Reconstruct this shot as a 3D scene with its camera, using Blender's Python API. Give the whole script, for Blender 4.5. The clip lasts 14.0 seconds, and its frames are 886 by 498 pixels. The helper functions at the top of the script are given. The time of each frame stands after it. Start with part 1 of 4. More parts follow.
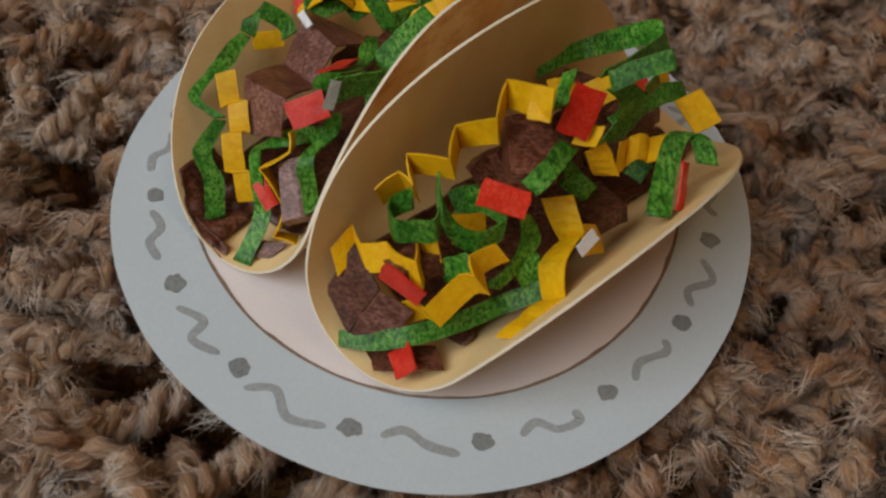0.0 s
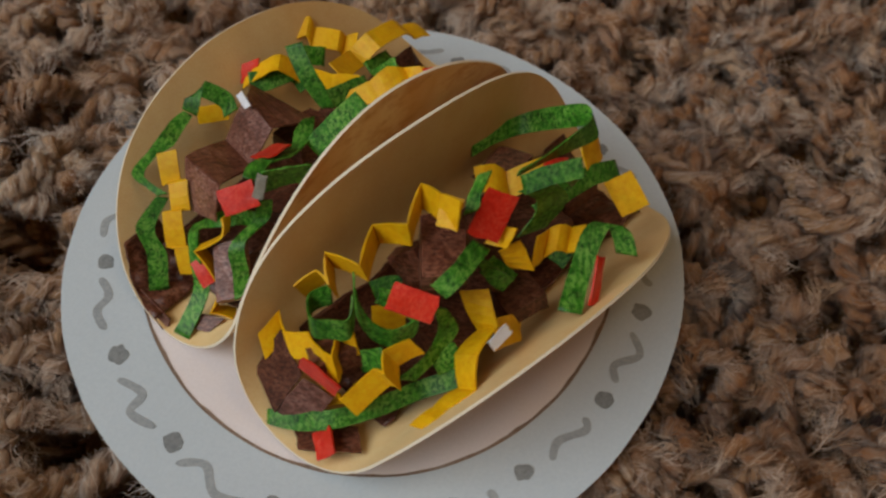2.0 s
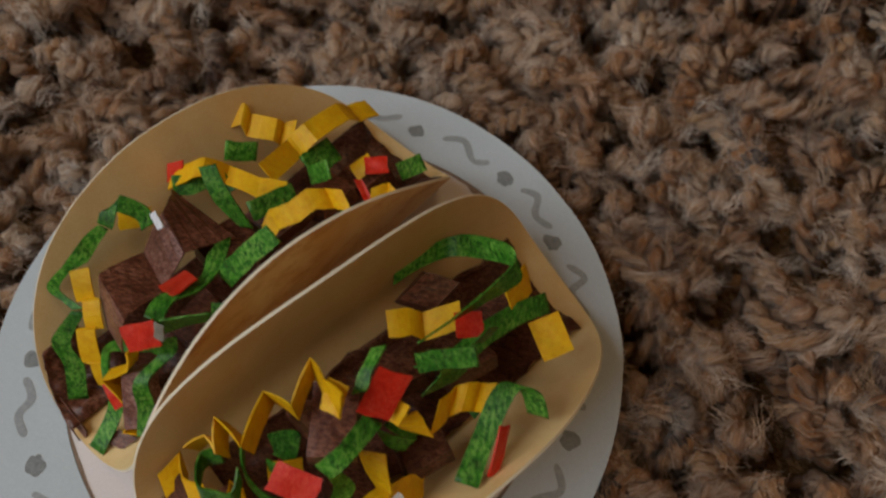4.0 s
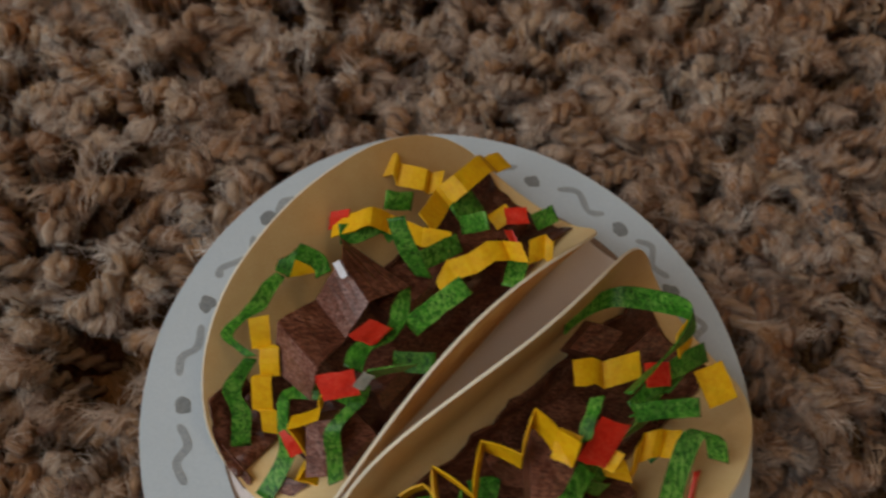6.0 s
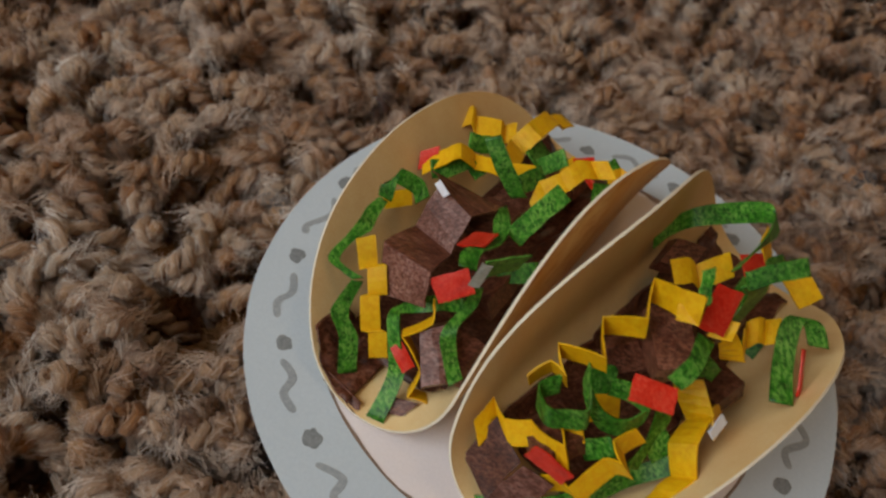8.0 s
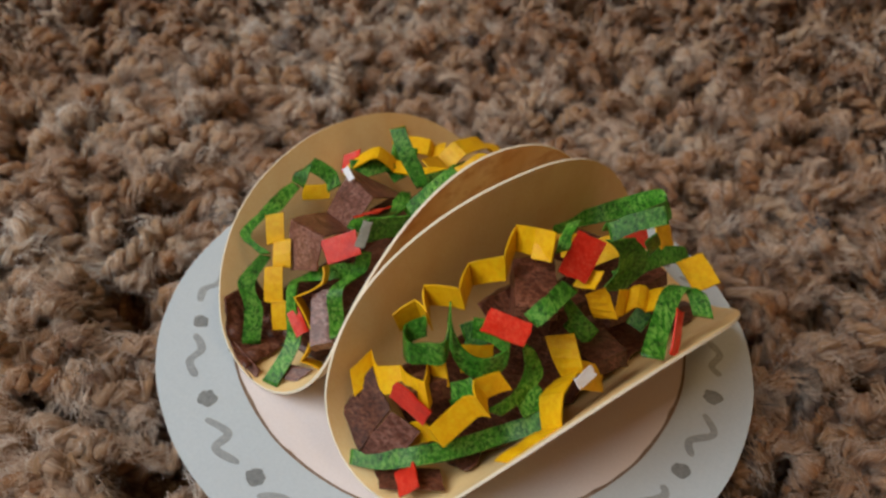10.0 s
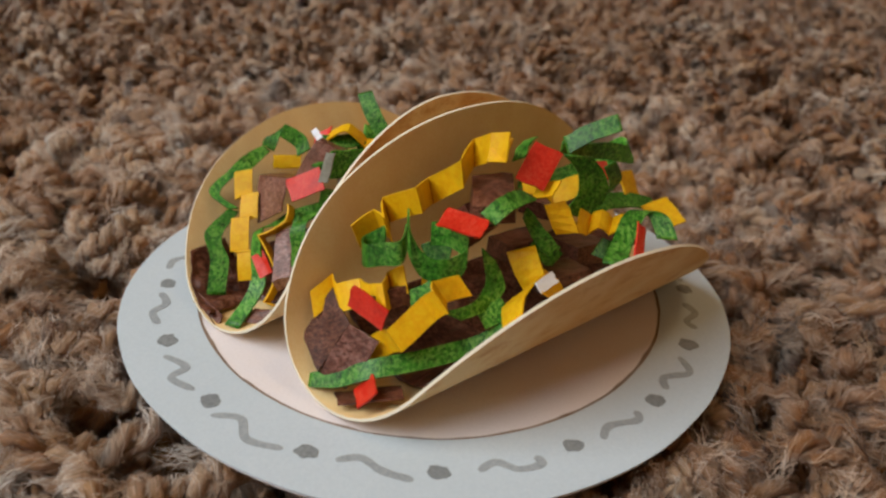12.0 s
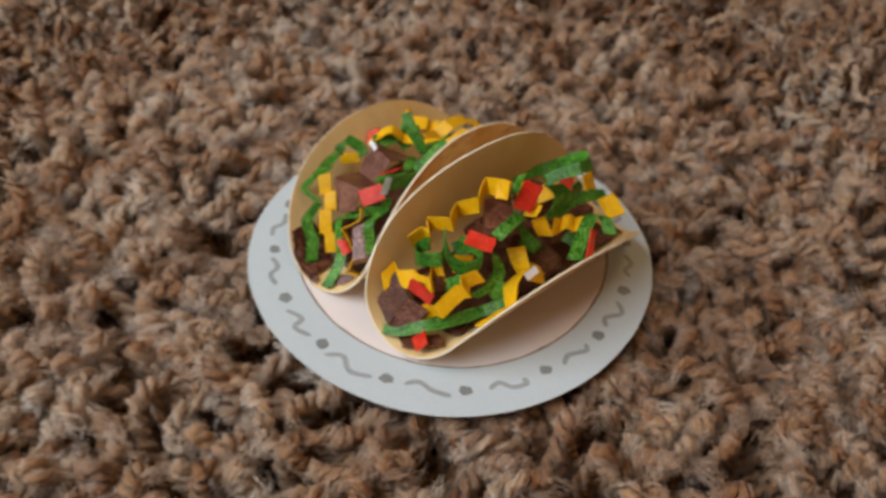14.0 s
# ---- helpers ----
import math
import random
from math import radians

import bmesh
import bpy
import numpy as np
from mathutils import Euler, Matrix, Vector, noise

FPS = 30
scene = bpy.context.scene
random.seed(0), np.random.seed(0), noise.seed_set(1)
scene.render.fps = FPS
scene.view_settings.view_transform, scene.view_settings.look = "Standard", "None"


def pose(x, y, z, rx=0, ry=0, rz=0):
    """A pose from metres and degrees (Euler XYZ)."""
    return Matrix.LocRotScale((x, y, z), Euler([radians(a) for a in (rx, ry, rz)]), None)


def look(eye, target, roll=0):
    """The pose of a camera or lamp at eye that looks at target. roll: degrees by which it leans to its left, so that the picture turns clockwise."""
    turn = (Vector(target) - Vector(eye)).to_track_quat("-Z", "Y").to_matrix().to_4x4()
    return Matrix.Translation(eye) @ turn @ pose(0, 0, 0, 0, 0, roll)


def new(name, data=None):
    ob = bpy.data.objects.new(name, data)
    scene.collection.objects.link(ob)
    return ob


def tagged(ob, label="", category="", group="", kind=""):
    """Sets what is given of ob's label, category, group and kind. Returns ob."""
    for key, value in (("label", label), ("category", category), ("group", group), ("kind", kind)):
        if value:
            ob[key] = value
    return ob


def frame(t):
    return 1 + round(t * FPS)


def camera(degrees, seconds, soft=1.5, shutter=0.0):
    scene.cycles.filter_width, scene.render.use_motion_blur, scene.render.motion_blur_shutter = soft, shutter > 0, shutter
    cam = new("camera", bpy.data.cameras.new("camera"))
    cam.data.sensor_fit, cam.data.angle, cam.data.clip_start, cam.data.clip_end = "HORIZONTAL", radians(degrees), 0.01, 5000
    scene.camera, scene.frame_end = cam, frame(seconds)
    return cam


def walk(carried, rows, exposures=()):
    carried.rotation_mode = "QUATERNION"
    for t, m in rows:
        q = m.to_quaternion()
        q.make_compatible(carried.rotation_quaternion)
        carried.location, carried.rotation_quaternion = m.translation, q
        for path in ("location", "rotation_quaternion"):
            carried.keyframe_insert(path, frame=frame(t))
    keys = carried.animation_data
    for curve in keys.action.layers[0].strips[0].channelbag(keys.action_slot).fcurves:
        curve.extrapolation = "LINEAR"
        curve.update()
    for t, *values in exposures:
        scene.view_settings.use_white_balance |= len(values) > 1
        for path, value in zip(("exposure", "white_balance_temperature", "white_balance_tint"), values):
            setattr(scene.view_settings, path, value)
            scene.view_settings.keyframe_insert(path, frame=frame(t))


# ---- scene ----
cam = camera(52.92, 14.0, soft=2.4, shutter=0.5)
cam.data.dof.use_dof, cam.data.dof.focus_distance, cam.data.dof.aperture_fstop = True, 0.13, 34.0
# seconds, place in metres, yaw, pitch and roll in degrees
ROWS = [
    (0.0, -0.0071, -0.0979, 0.1030, -5.31, -51.06, 7.52),
    (0.5, -0.0069, -0.0961, 0.1053, -5.79, -50.99, 7.59),
    (1.0, -0.0042, -0.0933, 0.1099, -5.82, -51.16, 7.44),
    (1.5, -0.0003, -0.0898, 0.1133, -4.20, -51.87, 6.19),
    (2.0, 0.0063, -0.0858, 0.1185, -2.48, -54.28, 6.16),
    (2.5, 0.0166, -0.0793, 0.1245, 1.40, -56.20, 3.65),
    (3.0, 0.0265, -0.0704, 0.1288, 4.76, -58.60, 0.98),
    (3.2, 0.0297, -0.0649, 0.1289, 6.07, -60.35, 0.04),
    (5.3, -0.0030, -0.0472, 0.1419, -6.20, -61.66, 13.81),
    (5.5, -0.0074, -0.0501, 0.1400, -7.21, -60.84, 14.53),
    (6.0, -0.0168, -0.0548, 0.1362, -8.44, -58.87, 14.94),
    (6.5, -0.0308, -0.0576, 0.1308, -9.95, -56.87, 15.11),
    (7.0, -0.0366, -0.0663, 0.1265, -11.93, -53.55, 15.98),
    (7.5, -0.0361, -0.0759, 0.1225, -11.08, -51.71, 14.72),
    (8.0, -0.0340, -0.0860, 0.1197, -9.06, -49.61, 12.60),
    (8.5, -0.0251, -0.0963, 0.1170, -6.84, -46.40, 10.74),
    (8.7, -0.0236, -0.0998, 0.1176, -6.25, -44.64, 10.23),
    (10.8, 0.0083, -0.1197, 0.0888, 4.94, -34.15, 4.80),
    (11.0, 0.0080, -0.1220, 0.0846, 4.71, -32.59, 4.85),
    (11.5, 0.0098, -0.1264, 0.0776, 4.30, -29.75, 4.15),
    (12.0, 0.0102, -0.1316, 0.0755, 3.74, -27.32, 3.93),
    (12.5, 0.0091, -0.1379, 0.0753, 3.03, -27.27, 4.34),
    (13.0, 0.0088, -0.1473, 0.0893, 1.54, -30.53, 4.47),
    (13.5, 0.0065, -0.1590, 0.1169, 0.60, -36.45, 5.32),
    (14.0, 0.0011, -0.1683, 0.1452, 1.17, -41.05, 4.97),
]
EXPOSURES = [(0.0, -0.62), (2.0, -0.66), (3.0, -0.78), (5.5, -0.92), (6.5, -0.9), (7.5, -0.78), (8.5, -0.54), (11.0, -0.14), (12.5, -0.08), (14.0, -0.06)]
walk(cam, [(t, pose(x, y, z, 90 + pitch, 0, yaw) @ pose(0, 0, 0, 0, 0, roll)) for t, x, y, z, yaw, pitch, roll in ROWS], EXPOSURES)

MM = 0.001

# ---- light ----
world = bpy.data.worlds.new("daylight")
scene.world = world
world.use_nodes = True
wn = world.node_tree.nodes
sky = wn.new("ShaderNodeTexSky")
sky.sky_type, sky.sun_disc = "NISHITA", False
sky.sun_elevation, sky.sun_rotation = radians(35), radians(250)
world.node_tree.links.new(sky.outputs[0], wn["Background"].inputs[0])
wn["Background"].inputs[1].default_value = 0.1


def area_light(name, eye, target, width, height, watts, colour):
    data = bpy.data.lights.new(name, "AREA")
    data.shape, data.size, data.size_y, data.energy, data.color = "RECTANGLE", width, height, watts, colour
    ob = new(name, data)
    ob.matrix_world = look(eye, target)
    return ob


# the cool daylight from an unseen window beside the rug
area_light("window_daylight", (-0.76, -0.42, 0.82), (0.0, 0.0, 0.0), 1.0, 0.85, 15.0, (0.91, 0.97, 1.0))
# added warm fill from above; no such lamp is seen
area_light("warm_fill_light", (0.6, 0.15, 2.25), (0.0, 0.0, 0.0), 0.5, 0.5, 7.0, (1.0, 0.68, 0.36))


# ---- materials ----
def material(name, rough=0.6, spec=0.4):
    m = bpy.data.materials.new(name)
    m.use_nodes = True
    b = m.node_tree.nodes["Principled BSDF"]
    b.inputs["Roughness"].default_value = rough
    b.inputs["Specular IOR Level"].default_value = spec
    return m, m.node_tree.nodes, m.node_tree.links, b


def noise_fac(n, l, coord, scale, detail=3.0, rough=0.55, stretch=None):
    t = n.new("ShaderNodeTexNoise")
    t.inputs["Scale"].default_value, t.inputs["Detail"].default_value, t.inputs["Roughness"].default_value = scale, detail, rough
    if stretch:
        k = n.new("ShaderNodeMapping")
        k.inputs["Scale"].default_value = stretch
        l.new(coord, k.inputs["Vector"])
        coord = k.outputs["Vector"]
    l.new(coord, t.inputs["Vector"])
    return t.outputs["Fac"]


def ramp(n, l, fac, stops):
    r = n.new("ShaderNodeValToRGB")
    while len(r.color_ramp.elements) < len(stops):
        r.color_ramp.elements.new(0.5)
    for e, (at, c) in zip(r.color_ramp.elements, stops):
        e.position, e.color = at, (*c, 1)
    l.new(fac, r.inputs["Fac"])
    return r.outputs["Color"]


def mix(n, l, fac, a, b, mode="MIX"):
    x = n.new("ShaderNodeMix")
    x.data_type, x.blend_type = "RGBA", mode
    for key, v in ((0, fac), (6, a), (7, b)):
        if hasattr(v, "is_output"):
            l.new(v, x.inputs[key])
        elif key:
            x.inputs[key].default_value = (*v, 1)
        else:
            x.inputs[key].default_value = v
    return x.outputs[2]


def bump(n, l, b, height, strength, distance):
    k = n.new("ShaderNodeBump")
    k.inputs["Strength"].default_value, k.inputs["Distance"].default_value = strength, distance
    l.new(height, k.inputs["Height"])
    l.new(k.outputs["Normal"], b.inputs["Normal"])


def object_coord(n):
    return n.new("ShaderNodeTexCoord").outputs["Object"]


def crayon(name, dark, mid, light, worn, scale, rough, spec, streak=None, each=0.25, rubbed=0.5):
    """Paper coloured by hand: fine waxy grain, broader patches where the wax lies thin (worn), and each piece a little different."""
    m, n, l, b = material(name, rough, spec)
    co = object_coord(n)
    fine = noise_fac(n, l, co, scale, 5.0, 0.75, streak)
    broad = noise_fac(n, l, co, scale * 0.17, 3.0, 0.6)
    grit = noise_fac(n, l, co, scale * 1.5, 3.0, 0.7, streak)
    col = ramp(n, l, fine, [(0.36, dark), (0.5, mid), (0.66, light)])
    thin = mix(n, l, 1.0, ramp(n, l, broad, [(0.38, (rubbed * 0.25,) * 3), (0.66, (rubbed,) * 3)]), ramp(n, l, grit, [(0.46, (0.05, 0.05, 0.05)), (0.58, (1, 1, 1))]), "MULTIPLY")
    col = mix(n, l, thin, col, worn)
    tone = ramp(n, l, broad, [(0.25, (0.72, 0.72, 0.72)), (0.5, (1.0, 1.0, 1.0))])
    col = mix(n, l, 1.0, col, tone, "MULTIPLY")
    info = n.new("ShaderNodeObjectInfo")
    own = ramp(n, l, info.outputs["Random"], [(0.0, (1 - each,) * 3), (1.0, (1.0, 1.0, 1.0))])
    col = mix(n, l, 1.0, col, own, "MULTIPLY")
    l.new(col, b.inputs["Base Color"])
    bump(n, l, b, mix(n, l, 0.5, fine, grit), 0.6, 0.00016)
    return m


# the lighter greens also stand for streaky highlights on the wax
LETTUCE = crayon("green_crayon_paper", (0.004, 0.045, 0.003), (0.016, 0.16, 0.006), (0.10, 0.37, 0.026), (0.25, 0.54, 0.09), 1500, 0.38, 0.28, (1.0, 0.45, 1.0), 0.35, 0.85)
CHEESE = crayon("yellow_crayon_paper", (0.82, 0.41, 0.002), (0.90, 0.51, 0.003), (0.94, 0.60, 0.012), (0.90, 0.43, 0.003), 900, 0.48, 0.3, each=0.15, rubbed=0.6)
TOMATO = crayon("red_crayon_paper", (0.66, 0.012, 0.003), (0.74, 0.02, 0.005), (0.80, 0.04, 0.016), (0.84, 0.14, 0.08), 2200, 0.36, 0.3, (1.0, 0.35, 1.0), 0.2, 0.5)
# the lighter browns also hold a painted pinkish sheen
MEAT = crayon("brown_crayon_paper", (0.04, 0.010, 0.005), (0.09, 0.023, 0.011), (0.21, 0.072, 0.038), (0.38, 0.17, 0.11), 1700, 0.32, 0.34, (0.5, 1.0, 1.0), 0.35, 0.6)
# thinner crayon; also window light painted onto facets of one folded strip
MEAT_PALE_LIT = crayon("thin_crayon_lit_brown_paper", (0.07, 0.018, 0.01), (0.14, 0.042, 0.025), (0.30, 0.13, 0.095), (0.46, 0.26, 0.21), 1700, 0.3, 0.38, (0.5, 1.0, 1.0), 0.25, 0.7)


def shell_card(name, worn, stain):
    """Cream card. worn: how much orange pastel is rubbed on; stain: how much brown."""
    m, n, l, b = material(name, 0.62, 0.3)
    co = object_coord(n)
    grain = noise_fac(n, l, co, 2600, 3.0)
    smudge = noise_fac(n, l, co, 60, 4.0, 0.6, (1.0, 1.0, 0.5))
    rub = noise_fac(n, l, co, 300, 6.0, 0.78, (0.3, 0.55, 1.0))
    base = mix(n, l, ramp(n, l, grain, [(0.3, (0, 0, 0)), (0.7, (1, 1, 1))]), (0.88, 0.65, 0.31), (0.92, 0.71, 0.38))
    warm = mix(n, l, ramp(n, l, smudge, [(0.40, (0, 0, 0)), (0.66, (worn,) * 3)]), base, (0.74, 0.40, 0.12))
    col = mix(n, l, ramp(n, l, rub, [(0.5, (0, 0, 0)), (0.66, (stain,) * 3)]), warm, (0.56, 0.20, 0.035))
    l.new(col, b.inputs["Base Color"])
    bump(n, l, b, grain, 0.2, 0.0001)
    return m


SHELL = shell_card("cream_card", 0.45, 0.08)
SHELL_OUTSIDE = shell_card("cream_card_rubbed_with_pastel", 0.85, 0.62)


def plain_card(name, low, high, patch, rough=0.6):
    m, n, l, b = material(name, rough, 0.35)
    co = object_coord(n)
    grain = noise_fac(n, l, co, 2200, 3.0)
    cloud = noise_fac(n, l, co, 45, 3.0)
    col = mix(n, l, ramp(n, l, grain, [(0.3, (0, 0, 0)), (0.7, (1, 1, 1))]), low, high)
    col = mix(n, l, ramp(n, l, cloud, [(0.42, (0, 0, 0)), (0.75, (0.5, 0.5, 0.5))]), col, patch)
    l.new(col, b.inputs["Base Color"])
    bump(n, l, b, grain, 0.15, 0.0001)
    return m


RIM = plain_card("pale_blue_card", (0.53, 0.61, 0.672), (0.585, 0.663, 0.722), (0.52, 0.595, 0.648))
# its tan patches stand in for light bounced off the shells
DISC = plain_card("pinkish_white_card", (0.80, 0.75, 0.765), (0.85, 0.80, 0.815), (0.83, 0.70, 0.62))
INK = plain_card("grey_marker", (0.29, 0.325, 0.35), (0.41, 0.445, 0.465), (0.24, 0.27, 0.295), 0.5)
DOT_INK = plain_card("dark_grey_marker", (0.19, 0.21, 0.22), (0.30, 0.325, 0.335), (0.15, 0.165, 0.18), 0.5)
PENCIL = plain_card("brown_pencil", (0.20, 0.13, 0.09), (0.34, 0.25, 0.19), (0.12, 0.08, 0.06), 0.7)
CUT = plain_card("cut_card_edge", (0.80, 0.72, 0.55), (0.86, 0.78, 0.62), (0.82, 0.74, 0.56), 0.7)
WHITE = plain_card("white_paper", (0.72, 0.74, 0.80), (0.78, 0.80, 0.86), (0.7, 0.72, 0.78), 0.5)
# a white paper back with its shade mixed into the colour
SHADED_BACK = plain_card("shaded_paper_back", (0.22, 0.21, 0.17), (0.30, 0.29, 0.24), (0.18, 0.19, 0.14), 0.5)


def yarn(name, tones, pale, thin, laid):
    """Variegated rug yarn: the tone runs along each strand, and darker plum strands turn up among the tan ones. laid: fibres show as streaks along the ply."""
    m, n, l, b = material(name, 0.5, 0.35)
    b.inputs["Sheen Weight"].default_value = 0.25
    b.inputs["Sheen Roughness"].default_value = 0.4
    co = object_coord(n)
    tint = n.new("ShaderNodeAttribute")
    tint.attribute_name = "tint"
    own = ramp(n, l, tint.outputs["Fac"], [(0.0, (0.05, 0.032, 0.045)), (0.03, (0.10, 0.05, 0.045)), (0.06, tones[0]), (0.35, tones[1]), (0.65, tones[2]), (1.0, tones[3])])
    run = noise_fac(n, l, co, 170, 3.0, 0.6)
    broad = noise_fac(n, l, co, 30, 2.0, 0.5)
    col = mix(n, l, ramp(n, l, run, [(0.4, (0, 0, 0)), (0.64, (0.6, 0.6, 0.6))]), own, pale)
    col = mix(n, l, ramp(n, l, broad, [(0.35, (0.5, 0.5, 0.5)), (0.6, (0, 0, 0))]), col, tones[0])
    if laid:
        lay = n.new("ShaderNodeAttribute")
        lay.attribute_name = "lay"
        fibre = noise_fac(n, l, lay.outputs["Vector"], 2.6, 4.0, 0.65)
        col = mix(n, l, 1.0, col, ramp(n, l, fibre, [(0.32, (0.55, 0.46, 0.38)), (0.5, (0.92, 0.89, 0.86)), (0.68, (1.2, 1.2, 1.2))]), "MULTIPLY")
        bump(n, l, b, fibre, 1.0, 0.0006)
    l.new(col, b.inputs["Base Color"])
    glow = n.new("ShaderNodeBsdfTranslucent")
    l.new(col, glow.inputs["Color"])
    both = n.new("ShaderNodeMixShader")
    both.inputs[0].default_value = thin
    l.new(b.outputs[0], both.inputs[1])
    l.new(glow.outputs[0], both.inputs[2])
    l.new(both.outputs[0], n["Material Output"].inputs["Surface"])
    return m


# orange shade is painted into the cores, pinkish highlights into the fibres
CORE = yarn("shade_tinted_tan_yarn", ((0.46, 0.185, 0.055), (0.63, 0.325, 0.14), (0.78, 0.51, 0.285), (0.90, 0.72, 0.55)), (0.90, 0.76, 0.62), 0.36, True)
FUZZ = yarn("highlit_yarn_fibres", ((0.68, 0.43, 0.25), (0.83, 0.62, 0.44), (0.93, 0.79, 0.66), (0.97, 0.91, 0.85)), (0.97, 0.93, 0.89), 0.5, False)


def rug_back():
    m, n, l, b = material("rug_pile_backing", 0.95, 0.1)
    co = object_coord(n)
    clump = noise_fac(n, l, co, 140, 4.0, 0.6)
    col = ramp(n, l, clump, [(0.3, (0.12, 0.06, 0.035)), (0.5, (0.34, 0.17, 0.07)), (0.7, (0.52, 0.31, 0.17))])
    l.new(col, b.inputs["Base Color"])
    bump(n, l, b, clump, 1.0, 0.01)
    return m


BACKING = rug_back()


def wall_paint(name, low, high):
    m, n, l, b = material(name, 0.85, 0.2)
    co = object_coord(n)
    f = noise_fac(n, l, co, 3.0, 4.0)
    l.new(ramp(n, l, f, [(0.3, low), (0.7, high)]), b.inputs["Base Color"])
    bump(n, l, b, noise_fac(n, l, co, 300, 2.0), 0.2, 0.001)
    return m


# unseen walls and ceiling; the warm tint is chosen for its bounced light
WALL = wall_paint("warm_bounce_paint", (0.60, 0.47, 0.32), (0.66, 0.52, 0.37))
CEILING = wall_paint("ceiling_paint", (0.76, 0.72, 0.66), (0.80, 0.76, 0.70))


# ---- building helpers ----
def part(name, bm, mat, parent=None, label="", smooth=True):
    """Links a bmesh as one mesh object, under a thing if one is given."""
    me = bpy.data.meshes.new(name)
    bm.to_mesh(me)
    bm.free()
    me.materials.append(mat)
    if smooth:
        me.polygons.foreach_set("use_smooth", [True] * len(me.polygons))
    ob = new(name, me)
    ob.parent = parent
    return tagged(ob, label)


def empty(name, x, y, z):
    ob = new(name)
    ob.empty_display_size = 0.01
    ob.location = (x, y, z)
    return ob


def box_mesh(bm, x0, y0, z0, x1, y1, z1):
    v = [bm.verts.new((x, y, z)) for x in (x0, x1) for y in (y0, y1) for z in (z0, z1)]
    for f in ((0, 1, 3, 2), (4, 6, 7, 5), (0, 4, 5, 1), (2, 3, 7, 6), (0, 2, 6, 4), (1, 5, 7, 3)):
        bm.faces.new([v[i] for i in f])


def box(name, mat, lo, hi, kind="structure"):
    bm = bmesh.new()
    box_mesh(bm, *lo, *hi)
    return tagged(part(name, bm, mat, smooth=False), kind=kind)


# ---- the assumed room round the rug, out of view ----
FLOOR = -0.022
tagged(box("floor", BACKING, (-0.9, -1.4, FLOOR - 0.05), (1.6, 1.7, FLOOR)), "brown rug pile covering the whole floor", "floor")
box("wall_north", WALL, (-0.9, 1.6, FLOOR), (1.5, 1.7, 2.4))
box("wall_south", WALL, (-0.9, -1.4, FLOOR), (1.5, -1.3, 2.4))
box("wall_east", WALL, (1.5, -1.4, FLOOR), (1.6, 1.7, 2.4))
box("ceiling", CEILING, (-0.9, -1.4, 2.4), (1.6, 1.7, 2.5))
# an assumed wall, out of view, left open at the window lamp
bm = bmesh.new()
for y0, y1, z0, z1 in ((-1.3, -0.94, FLOOR, 2.4), (0.1, 1.6, FLOOR, 2.4), (-0.94, 0.1, FLOOR, 0.36), (-0.94, 0.1, 1.3, 2.4)):
    box_mesh(bm, -0.9, y0, z0, -0.8, y1, z1)
tagged(part("wall_west", bm, WALL, smooth=False), kind="structure")


# ---- the rug ----
def raw_mesh(name, verts, faces, tint, mat, lay=None):
    """A mesh from arrays, with a tone for each point."""
    me = bpy.data.meshes.new(name)
    per = faces.shape[1]
    me.vertices.add(len(verts))
    me.vertices.foreach_set("co", np.ascontiguousarray(verts, np.float32).ravel())
    me.loops.add(faces.size)
    me.loops.foreach_set("vertex_index", faces.astype(np.int32).ravel())
    me.polygons.add(len(faces))
    me.polygons.foreach_set("loop_start", np.arange(0, faces.size, per, dtype=np.int32))
    me.polygons.foreach_set("use_smooth", np.ones(len(faces), bool))
    me.attributes.new("tint", "FLOAT", "POINT").data.foreach_set("value", np.ascontiguousarray(tint, np.float32))
    if lay is not None:
        me.attributes.new("lay", "FLOAT_VECTOR", "POINT").data.foreach_set("vector", np.ascontiguousarray(lay, np.float32).ravel())
    me.update(calc_edges=True)
    me.materials.append(mat)
    return new(name, me)


rng = np.random.default_rng(7)


def unit(v):
    return v / (np.linalg.norm(v, axis=-1, keepdims=True) + 1e-12)


